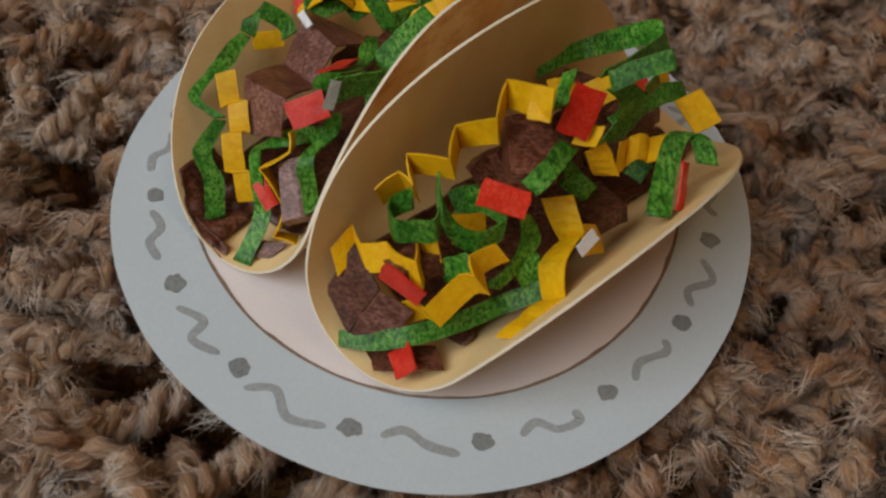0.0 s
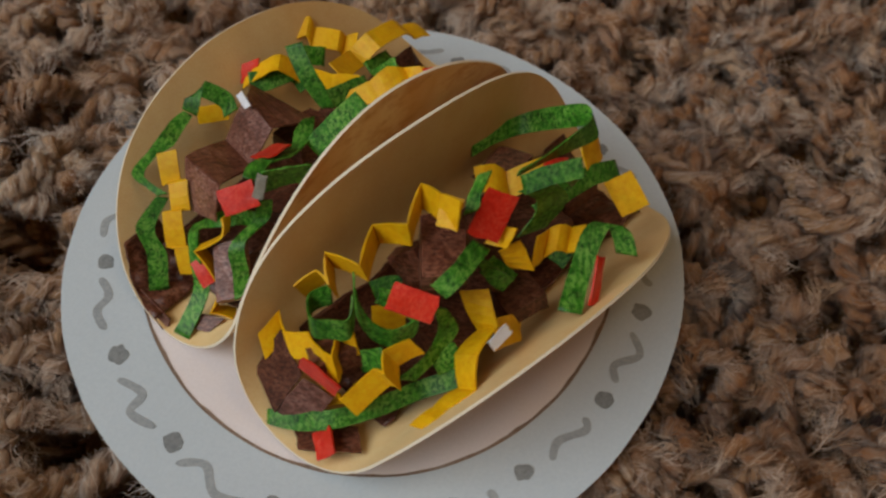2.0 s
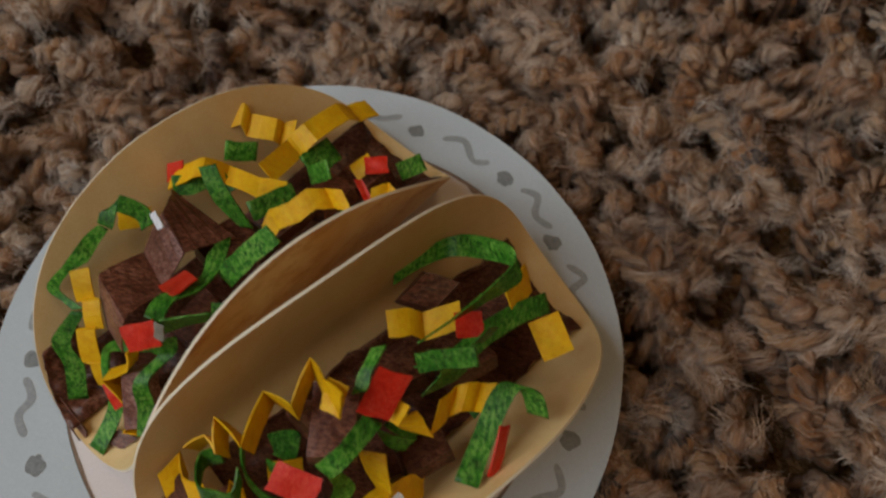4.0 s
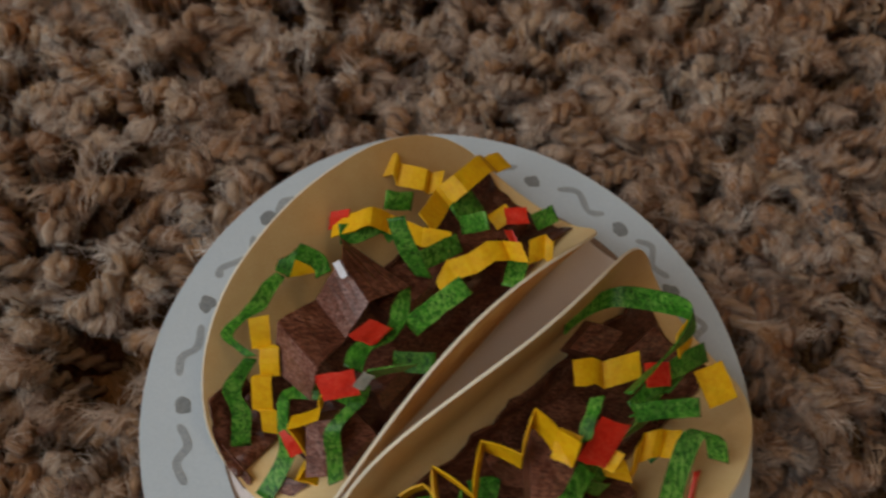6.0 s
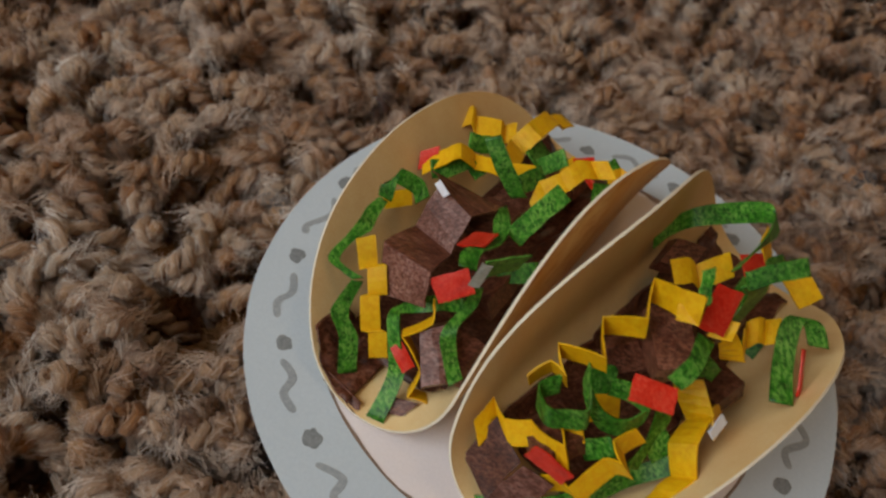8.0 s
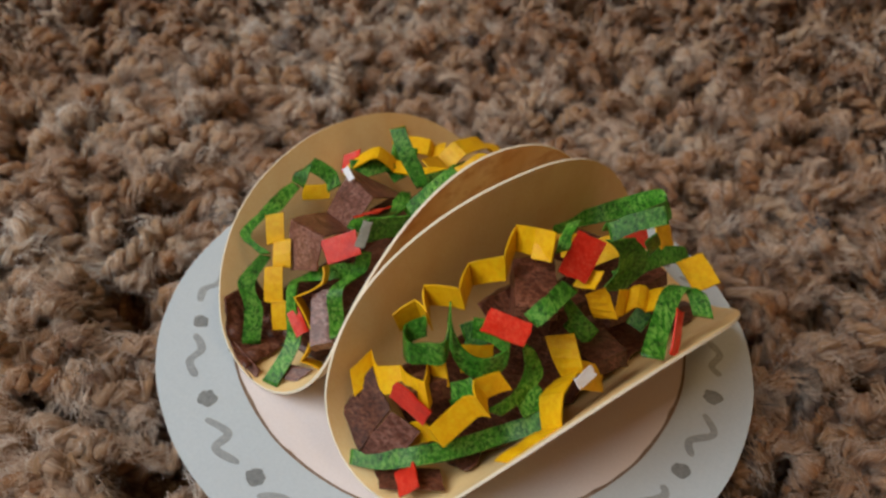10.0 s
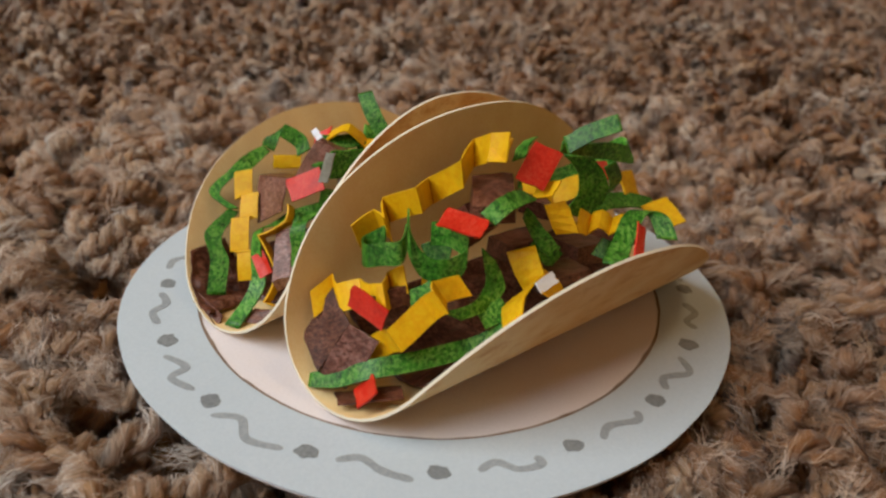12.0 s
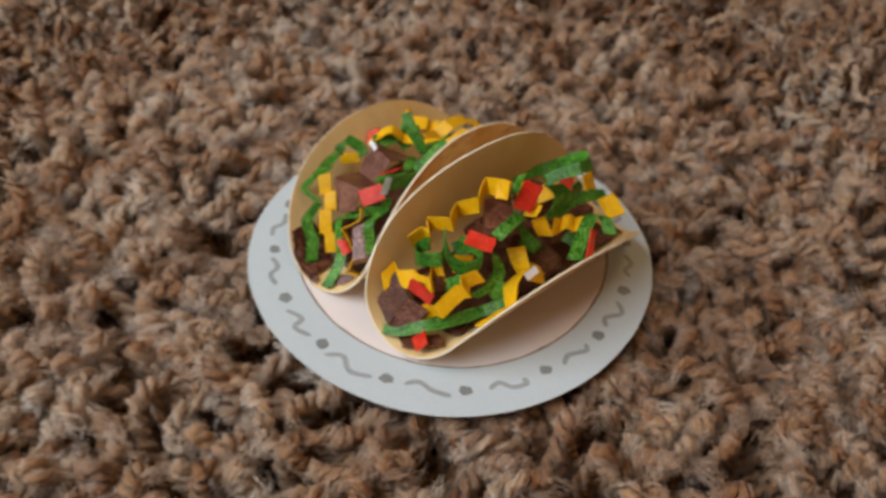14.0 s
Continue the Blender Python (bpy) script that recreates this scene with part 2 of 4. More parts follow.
def tufts(spacing, inside, steps):
    """Curling yarn ends over a stretch of rug: the middle line of each, with a side and an outward vector along it."""
    xs, ys = np.meshgrid(np.arange(-0.34, 0.34, spacing), np.arange(-0.14, 0.40, spacing))
    root = np.stack([xs.ravel(), ys.ravel()], 1) + rng.uniform(-0.5, 0.5, (xs.size, 2)) * spacing
    root = root[inside(root[:, 0], root[:, 1])]
    n = len(root)
    s = np.linspace(0, 1, steps)[None]
    # neighbouring ends lean alike, in swirls a few centimetres wide
    swirl = 1.9 * np.sin(root[:, 0] * 45 + 1.3) + 1.9 * np.cos(root[:, 1] * 39 + root[:, 0] * 23) + rng.normal(0, 0.7, n)
    lean = rng.uniform(0.4, 1.3, n)[:, None]
    high = rng.normal(0.0168, 0.0026, n).clip(0.0112, 0.021)[:, None]
    curl = rng.uniform(0.0, 1.4, n)[:, None]
    turn = swirl[:, None] + rng.normal(0, 1.1, n)[:, None] * s**1.4
    out = lean * 0.0105 * (s + 0.3 * np.sin(s * 3.0 * curl))
    kink = 0.0013 * s * np.sin(s * rng.uniform(4, 9, (n, 1)) + rng.uniform(0, 6.28, (n, 1)))
    x = root[:, :1] + np.cos(turn) * out - np.sin(turn) * kink
    y = root[:, 1:] + np.sin(turn) * out + np.cos(turn) * kink
    bob = 0.0007 * s * np.sin(s * rng.uniform(6, 11, (n, 1)) + rng.uniform(0, 6.28, (n, 1)))
    z = FLOOR + high * np.sin((s * (0.5 + 0.12 * curl)) * np.pi) ** 0.8 + bob
    # yarn lies flat where the plate presses on it
    z = np.where(np.hypot(x, y) < 0.0545, np.minimum(z, -0.0052), z)
    lines = np.stack([x, y, z], -1)
    tan = unit(np.gradient(lines, axis=1))
    flat = np.stack([-np.sin(turn), np.cos(turn), 0 * turn], -1)
    side = unit(flat - (flat * tan).sum(-1, keepdims=True) * tan)
    return lines, side, np.cross(side, tan)


def plies(lines, side, up, apart, twist):
    """Two plies wound about each other along each yarn, each with its own side and outward vector."""
    n, steps, _ = lines.shape
    along = np.linspace(0, 1, steps)[None, :, None]
    a = twist * along * rng.uniform(0.8, 1.2, (n, 1, 1)) + rng.uniform(0, 6.28, (n, 1, 1))
    wide = apart * (0.85 + 0.25 * along + 0.25 * along**6) * rng.uniform(0.85, 1.15, (n, 1, 1))
    out = []
    for half in (0.0, np.pi):
        radial = np.cos(a + half) * side + np.sin(a + half) * up
        p = lines + wide * radial
        tan = unit(np.gradient(p, axis=1))
        x = unit(radial - (radial * tan).sum(-1, keepdims=True) * tan)
        out.append((p, x, np.cross(x, tan)))
    return [np.concatenate([o[k] for o in out]) for k in range(3)]


def flattened(verts):
    pressed = np.hypot(verts[:, 0], verts[:, 1]) < 0.0545
    verts[pressed, 2] = np.minimum(verts[pressed, 2], -0.0013)
    return verts


def cores(lines, side, up, thick, sides, tint):
    n, steps, _ = lines.shape
    a = np.arange(sides) * 2 * np.pi / sides
    along = np.linspace(0, 1, steps)[None, :, None]
    r = thick * rng.uniform(0.85, 1.15, (n, steps, 1)) * (0.9 + 0.2 * along) * np.ones((1, 1, sides))
    r[:, -1] *= 0.3
    r[:, -2] *= 0.8
    ring = lines[:, :, None] + r[..., None] * (np.cos(a)[:, None] * side[:, :, None] + np.sin(a)[:, None] * up[:, :, None])
    i, s, k = np.meshgrid(np.arange(n), np.arange(steps - 1), np.arange(sides), indexing="ij")
    at = lambda s_, k_: (i * steps + s_) * sides + k_ % sides
    quads = np.stack([at(s, k), at(s, k + 1), at(s + 1, k + 1), at(s + 1, k)], -1).reshape(-1, 4)
    wind = a[None, None] + 5.0 * along
    lay = np.stack([2.2 * np.cos(wind) + 0 * r, 2.2 * np.sin(wind) + 0 * r, 2.4 * along + np.arange(n)[:, None, None] * 11.3 + 0 * r], -1)
    return flattened(ring.reshape(-1, 3)), quads, np.repeat(tint, steps * sides), lay.reshape(-1, 3)


def strands(lines, side, up, thick, per, steps, wide, twist, tint):
    """Fibres that wind along each ply, narrow blades that lie on it; a few fly off."""
    n, full, _ = lines.shape
    i = np.repeat(np.arange(n), per)[:, None]
    count = len(i)
    start = 0.99 - 0.8 * rng.random((count, 1)) ** 1.3
    s = start + rng.uniform(0.14, 0.34, (count, 1)) * np.linspace(0, 1, steps)[None]
    f = (s * (full - 1)).clip(0, full - 1.001)
    k = f.astype(int)
    w = (f - k)[..., None]
    pick = lambda v: v[i, k] * (1 - w) + v[i, k + 1] * w
    c, x, y = pick(lines), pick(side), pick(up)
    c = c + np.cross(y, x) * ((s - 1).clip(0) * 0.02)[..., None]
    a = rng.uniform(0, 2 * np.pi, (count, 1)) + (twist + rng.normal(0, 6.0, (count, 1))) * (s - start)
    run = np.linspace(0, 1, steps)[None]
    fly = rng.random((count, 1)) < 0.09
    loose = rng.exponential(0.12, (count, 1)) + fly * rng.uniform(0.3, 1.0, (count, 1))
    a = a + fly * run**1.5 * rng.normal(0, 2.2, (count, 1))
    off = thick * (rng.uniform(0.86, 1.16, (count, 1)) + 0.3 * np.sin(np.pi * run) * rng.uniform(0.2, 1, (count, 1)) + loose * run**1.6)
    radial = np.cos(a)[..., None] * x + np.sin(a)[..., None] * y
    p = c + off[..., None] * radial + rng.normal(0, thick * 0.07, (count, steps, 3))
    across = unit(np.cross(unit(np.gradient(p, axis=1)), radial)) * wide * rng.uniform(0.5, 1.3, (count, 1, 1)) * np.where(fly, 0.6, 1.0)[..., None]
    across = across * (1 - 0.7 * run[..., None] ** 3)
    verts = flattened(np.stack([p - across, p + across], 2).reshape(-1, 3))
    j, t = np.meshgrid(np.arange(count), np.arange(steps - 1), indexing="ij")
    base = (j * steps + t) * 2
    faces = np.stack([base, base + 1, base + 3, base + 2], -1).reshape(-1, 4)
    tone = (tint[i[:, 0]] + rng.normal(0, 0.09, count)).clip(0, 1)
    return verts, faces, np.repeat(tone, steps * 2)


def near(x, y):
    return (np.hypot(x * 0.95, y - 0.02) < 0.116) & (np.hypot(x, y) > 0.034)


def far(x, y):
    return (np.hypot(x * 0.95, y - 0.02) >= 0.116) & (np.abs(x) < 0.135 + 0.30 * (y + 0.10)) & (np.abs(x) < 0.22) & (y > -0.11) & (y < 0.37)


def rug(name, spacing, inside, steps, thick, sides, per, bits, wide, label):
    lines, side, up = tufts(spacing, inside, steps)
    # waves of tone some centimetres wide, plus a painted brightening towards the window side
    at = lines[:, 0]
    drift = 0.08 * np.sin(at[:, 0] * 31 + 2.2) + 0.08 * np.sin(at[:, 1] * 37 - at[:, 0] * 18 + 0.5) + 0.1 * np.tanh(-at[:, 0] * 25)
    # shade painted into the yarn tone, right of the plate
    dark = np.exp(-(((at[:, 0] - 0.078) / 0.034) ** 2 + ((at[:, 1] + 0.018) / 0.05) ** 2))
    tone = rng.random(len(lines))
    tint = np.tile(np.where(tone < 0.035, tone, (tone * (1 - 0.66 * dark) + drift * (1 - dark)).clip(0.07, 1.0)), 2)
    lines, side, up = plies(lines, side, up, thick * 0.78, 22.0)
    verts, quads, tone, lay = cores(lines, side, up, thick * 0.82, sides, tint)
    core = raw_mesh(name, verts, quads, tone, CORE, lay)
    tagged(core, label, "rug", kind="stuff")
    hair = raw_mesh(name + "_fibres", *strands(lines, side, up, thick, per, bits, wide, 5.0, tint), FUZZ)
    tagged(hair, "fuzzy loose fibres wound round the tan rug yarn", "rug", kind="stuff")


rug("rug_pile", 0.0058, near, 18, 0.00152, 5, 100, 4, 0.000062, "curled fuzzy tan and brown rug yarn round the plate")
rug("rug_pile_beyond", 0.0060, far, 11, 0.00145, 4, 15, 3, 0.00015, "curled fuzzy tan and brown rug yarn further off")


# ---- the paper plate ----
def hand_cut(wave, a, seed):
    """The radius of a hand-cut circle: a few waves fitted to the camera's view, plus fine unevenness."""
    r = wave[0] + sum(wave[2 * k - 1] * math.cos(k * a) + wave[2 * k] * math.sin(k * a) for k in range(1, len(wave) // 2 + 1))
    return r + 0.16 * noise.noise((6 * math.cos(a) + seed, 6 * math.sin(a), 0.5))


def annulus(inner, outer, z0, z1, seg=144):
    """A flat card ring or disc with a cut edge; inner is None for a disc."""
    bm = bmesh.new()
    loops = []
    for fn, z in ((inner, z0), (outer, z0), (outer, z1), (inner, z1)):
        row = []
        for i in range(seg):
            a = 2 * math.pi * i / seg
            r = fn(a) * MM
            row.append(bm.verts.new((r * math.cos(a), r * math.sin(a), z * MM)))
        loops.append(row)
    for p, q in ((0, 1), (1, 2), (2, 3), (3, 0)):
        for i in range(seg):
            j = (i + 1) % seg
            bm.faces.new((loops[p][i], loops[p][j], loops[q][j], loops[q][i]))
    bmesh.ops.recalc_face_normals(bm, faces=bm.faces)
    return bm


def disc(fn, z0, z1, seg=144):
    bm = bmesh.new()
    rows = [[bm.verts.new((fn(a) * MM * math.cos(a), fn(a) * MM * math.sin(a), z * MM)) for a in (2 * math.pi * i / seg for i in range(seg))] for z in (z0, z1)]
    bm.faces.new(rows[0][::-1])
    bm.faces.new(rows[1])
    for i in range(seg):
        j = (i + 1) % seg
        bm.faces.new((rows[0][i], rows[0][j], rows[1][j], rows[1][i]))
    return bm


plate_edge = lambda a: hand_cut((51.06, -0.0, -0.3, -1.59, 0.46, 0.09, 0.06, 0.31, 0.19), a, 0.0)
well_edge = lambda a: hand_cut((39.39, 0.13, 0.29, -0.52, 0.42, -0.15, 0.67), a, 5.0)
plate = tagged(empty("paper_plate", 0, 0, -0.0011), "round pale blue-grey paper plate with grey hand-drawn border, on the rug", "plate")
UP = 1.1  # the plate's underside to its top


def under_plate(bm):
    bmesh.ops.translate(bm, verts=bm.verts, vec=(0, 0, UP * MM))
    return bm


part("disc", under_plate(disc(lambda a: plate_edge(a) - 0.6, -1.1, -0.2)), DISC, plate, "pinkish white card middle", smooth=False)
part("rim", under_plate(annulus(well_edge, plate_edge, -0.2, 0.0)), RIM, plate, "pale blue-grey card border", smooth=False)
part("pencil_line", under_plate(annulus(lambda a: well_edge(a) - 0.38 - 0.6 * abs(noise.noise((9 * math.cos(a), 9 * math.sin(a), 3.0))) - 0.8 * math.exp(-((math.degrees(a) - 52) / 5) ** 4), lambda a: well_edge(a) - 0.02, -0.2, -0.12)), PENCIL, plate, "smudged brown pencil line", smooth=False)

# each dot's angle and distance from the middle, and the wavy strokes between them: angles and distances, outer and inner turns
DOTS = ((-13.4, 43.2), (-36.6, 43.6), (-58.8, 44.4), (-82.6, 46.4), (-103.7, 46.3), (-125.1, 45.2), (-147, 44.1), (-169.5, 43.7), (166.9, 44.1), (142.1, 45.6), (120, 46.4), (98, 46.2), (76, 45.4), (52.1, 45.6), (33, 44.3), (10.4, 44.8))
STROKES = (
    ((-31.9, 43.6), (-28.4, 42.1), (-23.7, 44.8), (-19.3, 42.4)), ((-53.1, 45), (-49.7, 43.3), (-44.1, 44.6), (-42.2, 43.2)),
    ((-76.3, 46.3), (-73.2, 44.9), (-70, 46.6), (-66, 46.3), (-66.3, 44.8)), ((-98.7, 46.5), (-95.1, 45.2), (-91.2, 47), (-86.4, 48.1)),
    ((-122, 47.2), (-117.7, 45.2), (-113.4, 47.9), (-107.3, 47.1)), ((-142.1, 45.6), (-136.8, 43.9), (-135, 46.7), (-129.6, 45.5)),
    ((-165.7, 44.4), (-161.1, 43.3), (-158, 45.3), (-153.4, 44.7)), ((-188, 43.6), (-182.9, 43), (-180, 45), (-176, 44.8)),
    ((160.3, 44.6), (158, 45.3), (152.2, 42.9), (147.7, 44.9)), ((140, 45.2), (136.7, 46.7), (132.4, 45), (127, 46.3)),
    ((114, 45.3), (110, 47), (106, 44.9), (102, 46.4)), ((91, 45.5), (86.3, 46.1), (83.8, 46.3), (80.3, 47.7)),
    ((69.6, 45.9), (65.1, 47.4), (60.6, 44.8), (57.3, 46.3)), ((47.6, 46), (44.1, 47.4), (40.5, 44.7), (36.1, 45.8)),
    ((26.6, 44.7), (22.7, 46.6), (20.1, 43.7), (14, 45.4)), ((-6.5, 44.3), (-3.9, 42.9), (0, 44.6), (4, 43.2)))


def polar(angle, r):
    return Vector((r * math.cos(radians(angle)), r * math.sin(radians(angle)), 0))


def glide(points, per):
    """A smooth line through points."""
    out = []
    for i in range(len(points) - 1):
        a, b, c, d = points[max(i - 1, 0)], points[i], points[i + 1], points[min(i + 2, len(points) - 1)]
        for k in range(per):
            t = k / per
            out.append(0.5 * (2 * b + (c - a) * t + (2 * a - 5 * b + 4 * c - d) * t**2 + (3 * b - a - 3 * c + d) * t**3))
    return out + [points[-1]]


for k, (angle, far_out) in enumerate(DOTS):
    # a blot with an uneven edge, pressed harder in its middle
    centre, size = polar(angle, far_out), random.uniform(1.3, 1.6)
    out, along = polar(angle, 1.0), polar(angle + 90, 1.0)
    bm = bmesh.new()
    rows = []
    for z in (0.0, 0.06):
        row = []
        for i in range(22):
            b = 2 * math.pi * i / 22
            r = size * (1 + 0.34 * noise.noise((math.cos(b) * 1.6 + k * 3.1, math.sin(b) * 1.6, 0)))
            p = centre + along * r * 1.08 * math.cos(b) + out * r * 0.92 * math.sin(b)
            row.append(bm.verts.new((p.x * MM, p.y * MM, (UP + z) * MM)))
        rows.append(row)
    bm.faces.new(rows[1])
    for i in range(22):
        bm.faces.new((rows[0][i], rows[0][(i + 1) % 22], rows[1][(i + 1) % 22], rows[1][i]))
    part("dot", bm, DOT_INK, plate, "dark grey marker dot" if k == 0 else "", smooth=False)
for k, turns in enumerate(STROKES):
    bm = bmesh.new()
    mids = glide([polar(*p) for p in turns], 8)
    rows = []
    for i, c in enumerate(mids):
        f = i / (len(mids) - 1)
        t = (mids[min(i + 1, len(mids) - 1)] - mids[max(i - 1, 0)]).normalized()
        end = min(1.0, (0.12 + min(f, 1 - f) * 9) ** 0.5)
        w = 0.6 * end * (1 + 0.22 * noise.noise((k * 2.3, f * 5, 1)))
        o = Vector((-t.y, t.x, 0)) * w
        rows.append([bm.verts.new(((c + o * side).x * MM, (c + o * side).y * MM, (UP + z) * MM)) for side, z in ((1, 0), (1, 0.06), (-1, 0.06), (-1, 0))])
    for p, q in zip(rows, rows[1:]):
        for i in range(3):
            bm.faces.new((p[i], p[i + 1], q[i + 1], q[i]))
    for end in (rows[0], rows[-1]):
        bm.faces.new(end)
    bmesh.ops.recalc_face_normals(bm, faces=bm.faces)
    part("squiggle", bm, INK, plate, "grey wavy marker stroke" if k == 0 else "", smooth=False)


# ---- the tacos ----
def thickened(bm, mm):
    """Gives an open sheet of paper its thickness."""
    bmesh.ops.recalc_face_normals(bm, faces=bm.faces)
    bmesh.ops.solidify(bm, geom=bm.faces[:], thickness=mm * MM)
    return bm


class Shell:
    """A round card bent into a trough. Lengths in mm, angles in radians."""

    def __init__(self, x, y, heading, radius, bend, left, right, shift, lift, left_grow, right_grow, bend_grow, stretch, left_bow, right_bow, length, cut, rise):
        self.x, self.y, self.heading, self.radius, self.bend, self.left, self.right = x, y, heading, radius, bend, left, right
        self.shift, self.lift, self.left_grow, self.right_grow, self.bend_grow, self.stretch = shift, lift, left_grow, right_grow, bend_grow, stretch
        self.left_bow, self.right_bow, self.length, self.cut, self.rise = left_bow, right_bow, length, cut, rise

    def at(self, u, v):
        """The place, from the trough's foot, of a point u along and v across the round card."""
        s, w = v * self.stretch + self.shift, u / self.radius
        lean = self.left + (self.left_grow + self.left_bow * w) * w if s < 0 else self.right + (self.right_grow + self.right_bow * w) * w
        r = self.bend * (1 + self.bend_grow * w)
        d = abs(s)
        a = min(d, r * lean) / r
        over = max(d - r * lean, 0)
        x = math.copysign(r * math.sin(a) + over * math.cos(lean), s)
        z = r * (1 - math.cos(a)) + over * math.sin(lean)
        c, k = math.cos(self.heading), math.sin(self.heading)
        return Vector((u * c + x * k, u * k - x * c, self.lift + z + self.rise * w))

    def edge(self, a):
        """The card's radius at an angle: a circle put out of round to fit the camera's view."""
        c2, s2, c3, s3 = self.cut
        return self.radius * (1 + c2 * math.cos(2 * a) + s2 * math.sin(2 * a) + c3 * math.cos(3 * a) + s3 * math.sin(3 * a))

    def normal(self, u, v):
        return (self.at(u + 0.2, v) - self.at(u - 0.2, v)).cross(self.at(u, v + 0.2) - self.at(u, v - 0.2)).normalized() * -1

    def card(self, thick, seed):
        bm = bmesh.new()
        rings, seg = 22, 112
        sheets = []
        for side in (-0.5, 0.5):
            rows = []
            for i in range(rings + 1):
                row = []
                for k in range(seg if i else 1):
                    a = 2 * math.pi * k / seg
                    edge = self.edge(a) * (1 + 0.006 * noise.noise((2.5 * math.cos(a) + seed, 2.5 * math.sin(a), 1.0)))
                    u, v = edge * self.length * i / rings * math.cos(a), edge * i / rings * math.sin(a)
                    row.append(bm.verts.new((self.at(u, v) + self.normal(u, v) * thick * side) * MM))
                rows.append(row)
            sheets.append(rows)
            for k in range(seg):
                bm.faces.new((rows[0][0], rows[1][k], rows[1][(k + 1) % seg])).material_index = 2 if side < 0 else 0
            for p, q in zip(rows[1:], rows[2:]):
                for k in range(seg):
                    bm.faces.new((p[k], q[k], q[(k + 1) % seg], p[(k + 1) % seg])).material_index = 2 if side < 0 else 0
        p, q = sheets[0][-1], sheets[1][-1]
        for k in range(seg):
            j = (k + 1) % seg
            bm.faces.new((p[k], p[j], q[j], q[k])).material_index = 1
            bm.edges.get((p[k], p[j])).smooth = False
            bm.edges.get((q[k], q[j])).smooth = False
        bmesh.ops.recalc_face_normals(bm, faces=bm.faces)
        return bm

    def lining(self, u0, u1, v0, v1, off, seed):
        """Crumpled brown paper that lies in the trough."""
        bm = bmesh.new()
        nu, nv, rows = 34, 26, []
        for i in range(nu + 1):
            row = []
            for k in range(nv + 1):
                u, v = u0 + (u1 - u0) * i / nu, v0 + (v1 - v0) * k / nv
                keep = math.sqrt(max(0.0, 1 - (u / self.radius) ** 2)) * 0.97
                v = max(-self.radius * keep, min(self.radius * keep, v))
                lump = off + 2.2 * abs(noise.noise((u * 0.16 + seed, v * 0.16, 0.3))) + 0.8 * noise.noise((u * 0.5, v * 0.5 + seed, 2.0))
                row.append(bm.verts.new((self.at(u, v) + self.normal(u, v) * max(lump, 0.5)) * MM))
            rows.append(row)
        for p, q in zip(rows, rows[1:]):
            for k in range(nv):
                bm.faces.new((p[k], p[k + 1], q[k + 1], q[k]))
        return thickened(bm, 0.25)


def solid_ribbon(rows, thick):
    """Rows of (middle, half-width vector, normal) become a closed thin strip."""
    bm = bmesh.new()
    ring = []
    for c, half, nrm in rows:
        o = nrm * thick / 2
        ring.append([bm.verts.new(p * MM) for p in (c - half + o, c + half + o, c + half - o, c - half - o)])
    for p, q in zip(ring, ring[1:]):
        for i in range(4):
            bm.faces.new((p[i], p[(i + 1) % 4], q[(i + 1) % 4], q[i]))
            bm.edges.get((p[i], q[i])).smooth = False
    bm.faces.new(ring[0][::-1])
    bm.faces.new(ring[-1])
    bmesh.ops.recalc_face_normals(bm, faces=bm.faces)
    return bm


def strip(taco, name, mat, width, points, across, folded):
    """A paper strip through the given places (mm). folded: sharp creases at them; otherwise a smooth curl. width: one, or one a place."""
    widths = width if isinstance(width, tuple) else (width, width)

    def broad(f):
        f = min(max(f, 0.0), 1.0) * (len(widths) - 1)
        i = min(int(f), len(widths) - 2)
        return widths[i] + (widths[i + 1] - widths[i]) * (f - i)

    at = [Vector(p) - taco.location * 1000 for p in points]
    n = len(at)

    def side(f):
        f = min(max(f, 0.0), 1.0) * (len(across) - 1)
        i = min(int(f), len(across) - 1)
        j = min(i + 1, len(across) - 1)
        return (Vector(across[i]).lerp(Vector(across[j]), f - i)).normalized()

    mids, fs = [], []
    per = 4 if folded else 6
    for i in range(n - 1):
        a, b = at[i], at[i + 1]
        before, after = at[max(i - 1, 0)], at[min(i + 2, n - 1)]
        for k in range(per):
            t = k / per
            if folded:
                bow = (b - a).cross(side((i + t) / (n - 1))).normalized() * 0.22 * math.sin(math.pi * t) if (b - a).length > 1 else Vector()
                p = a.lerp(b, t) + bow
            else:
                p = 0.5 * (2 * a + (b - before) * t + (2 * before - 5 * a + 4 * b - after) * t**2 + (3 * a - before - 3 * b + after) * t**3)
            mids.append(p)
            fs.append((i + t) / (n - 1))
    mids.append(at[-1])
    fs.append(1.0)
    rows = []
    seed = random.uniform(0, 90)
    for i, (p, f) in enumerate(zip(mids, fs)):
        t = mids[min(i + 1, len(mids) - 1)] - mids[max(i - 1, 0)]
        x = side(f)
        wide = broad(f) / 2 * (1 + 0.07 * noise.noise((seed, f * 5, 0.0)))
        nrm = t.cross(x)
        nrm = nrm.normalized() if nrm.length > 1e-6 else Vector((0, 0, 1))
        rows.append((p + x * 0.2 * noise.noise((seed, f * 4, 7.0)), x * wide, nrm))
    return part(name, solid_ribbon(rows, 0.24), mat, taco, smooth=not folded)


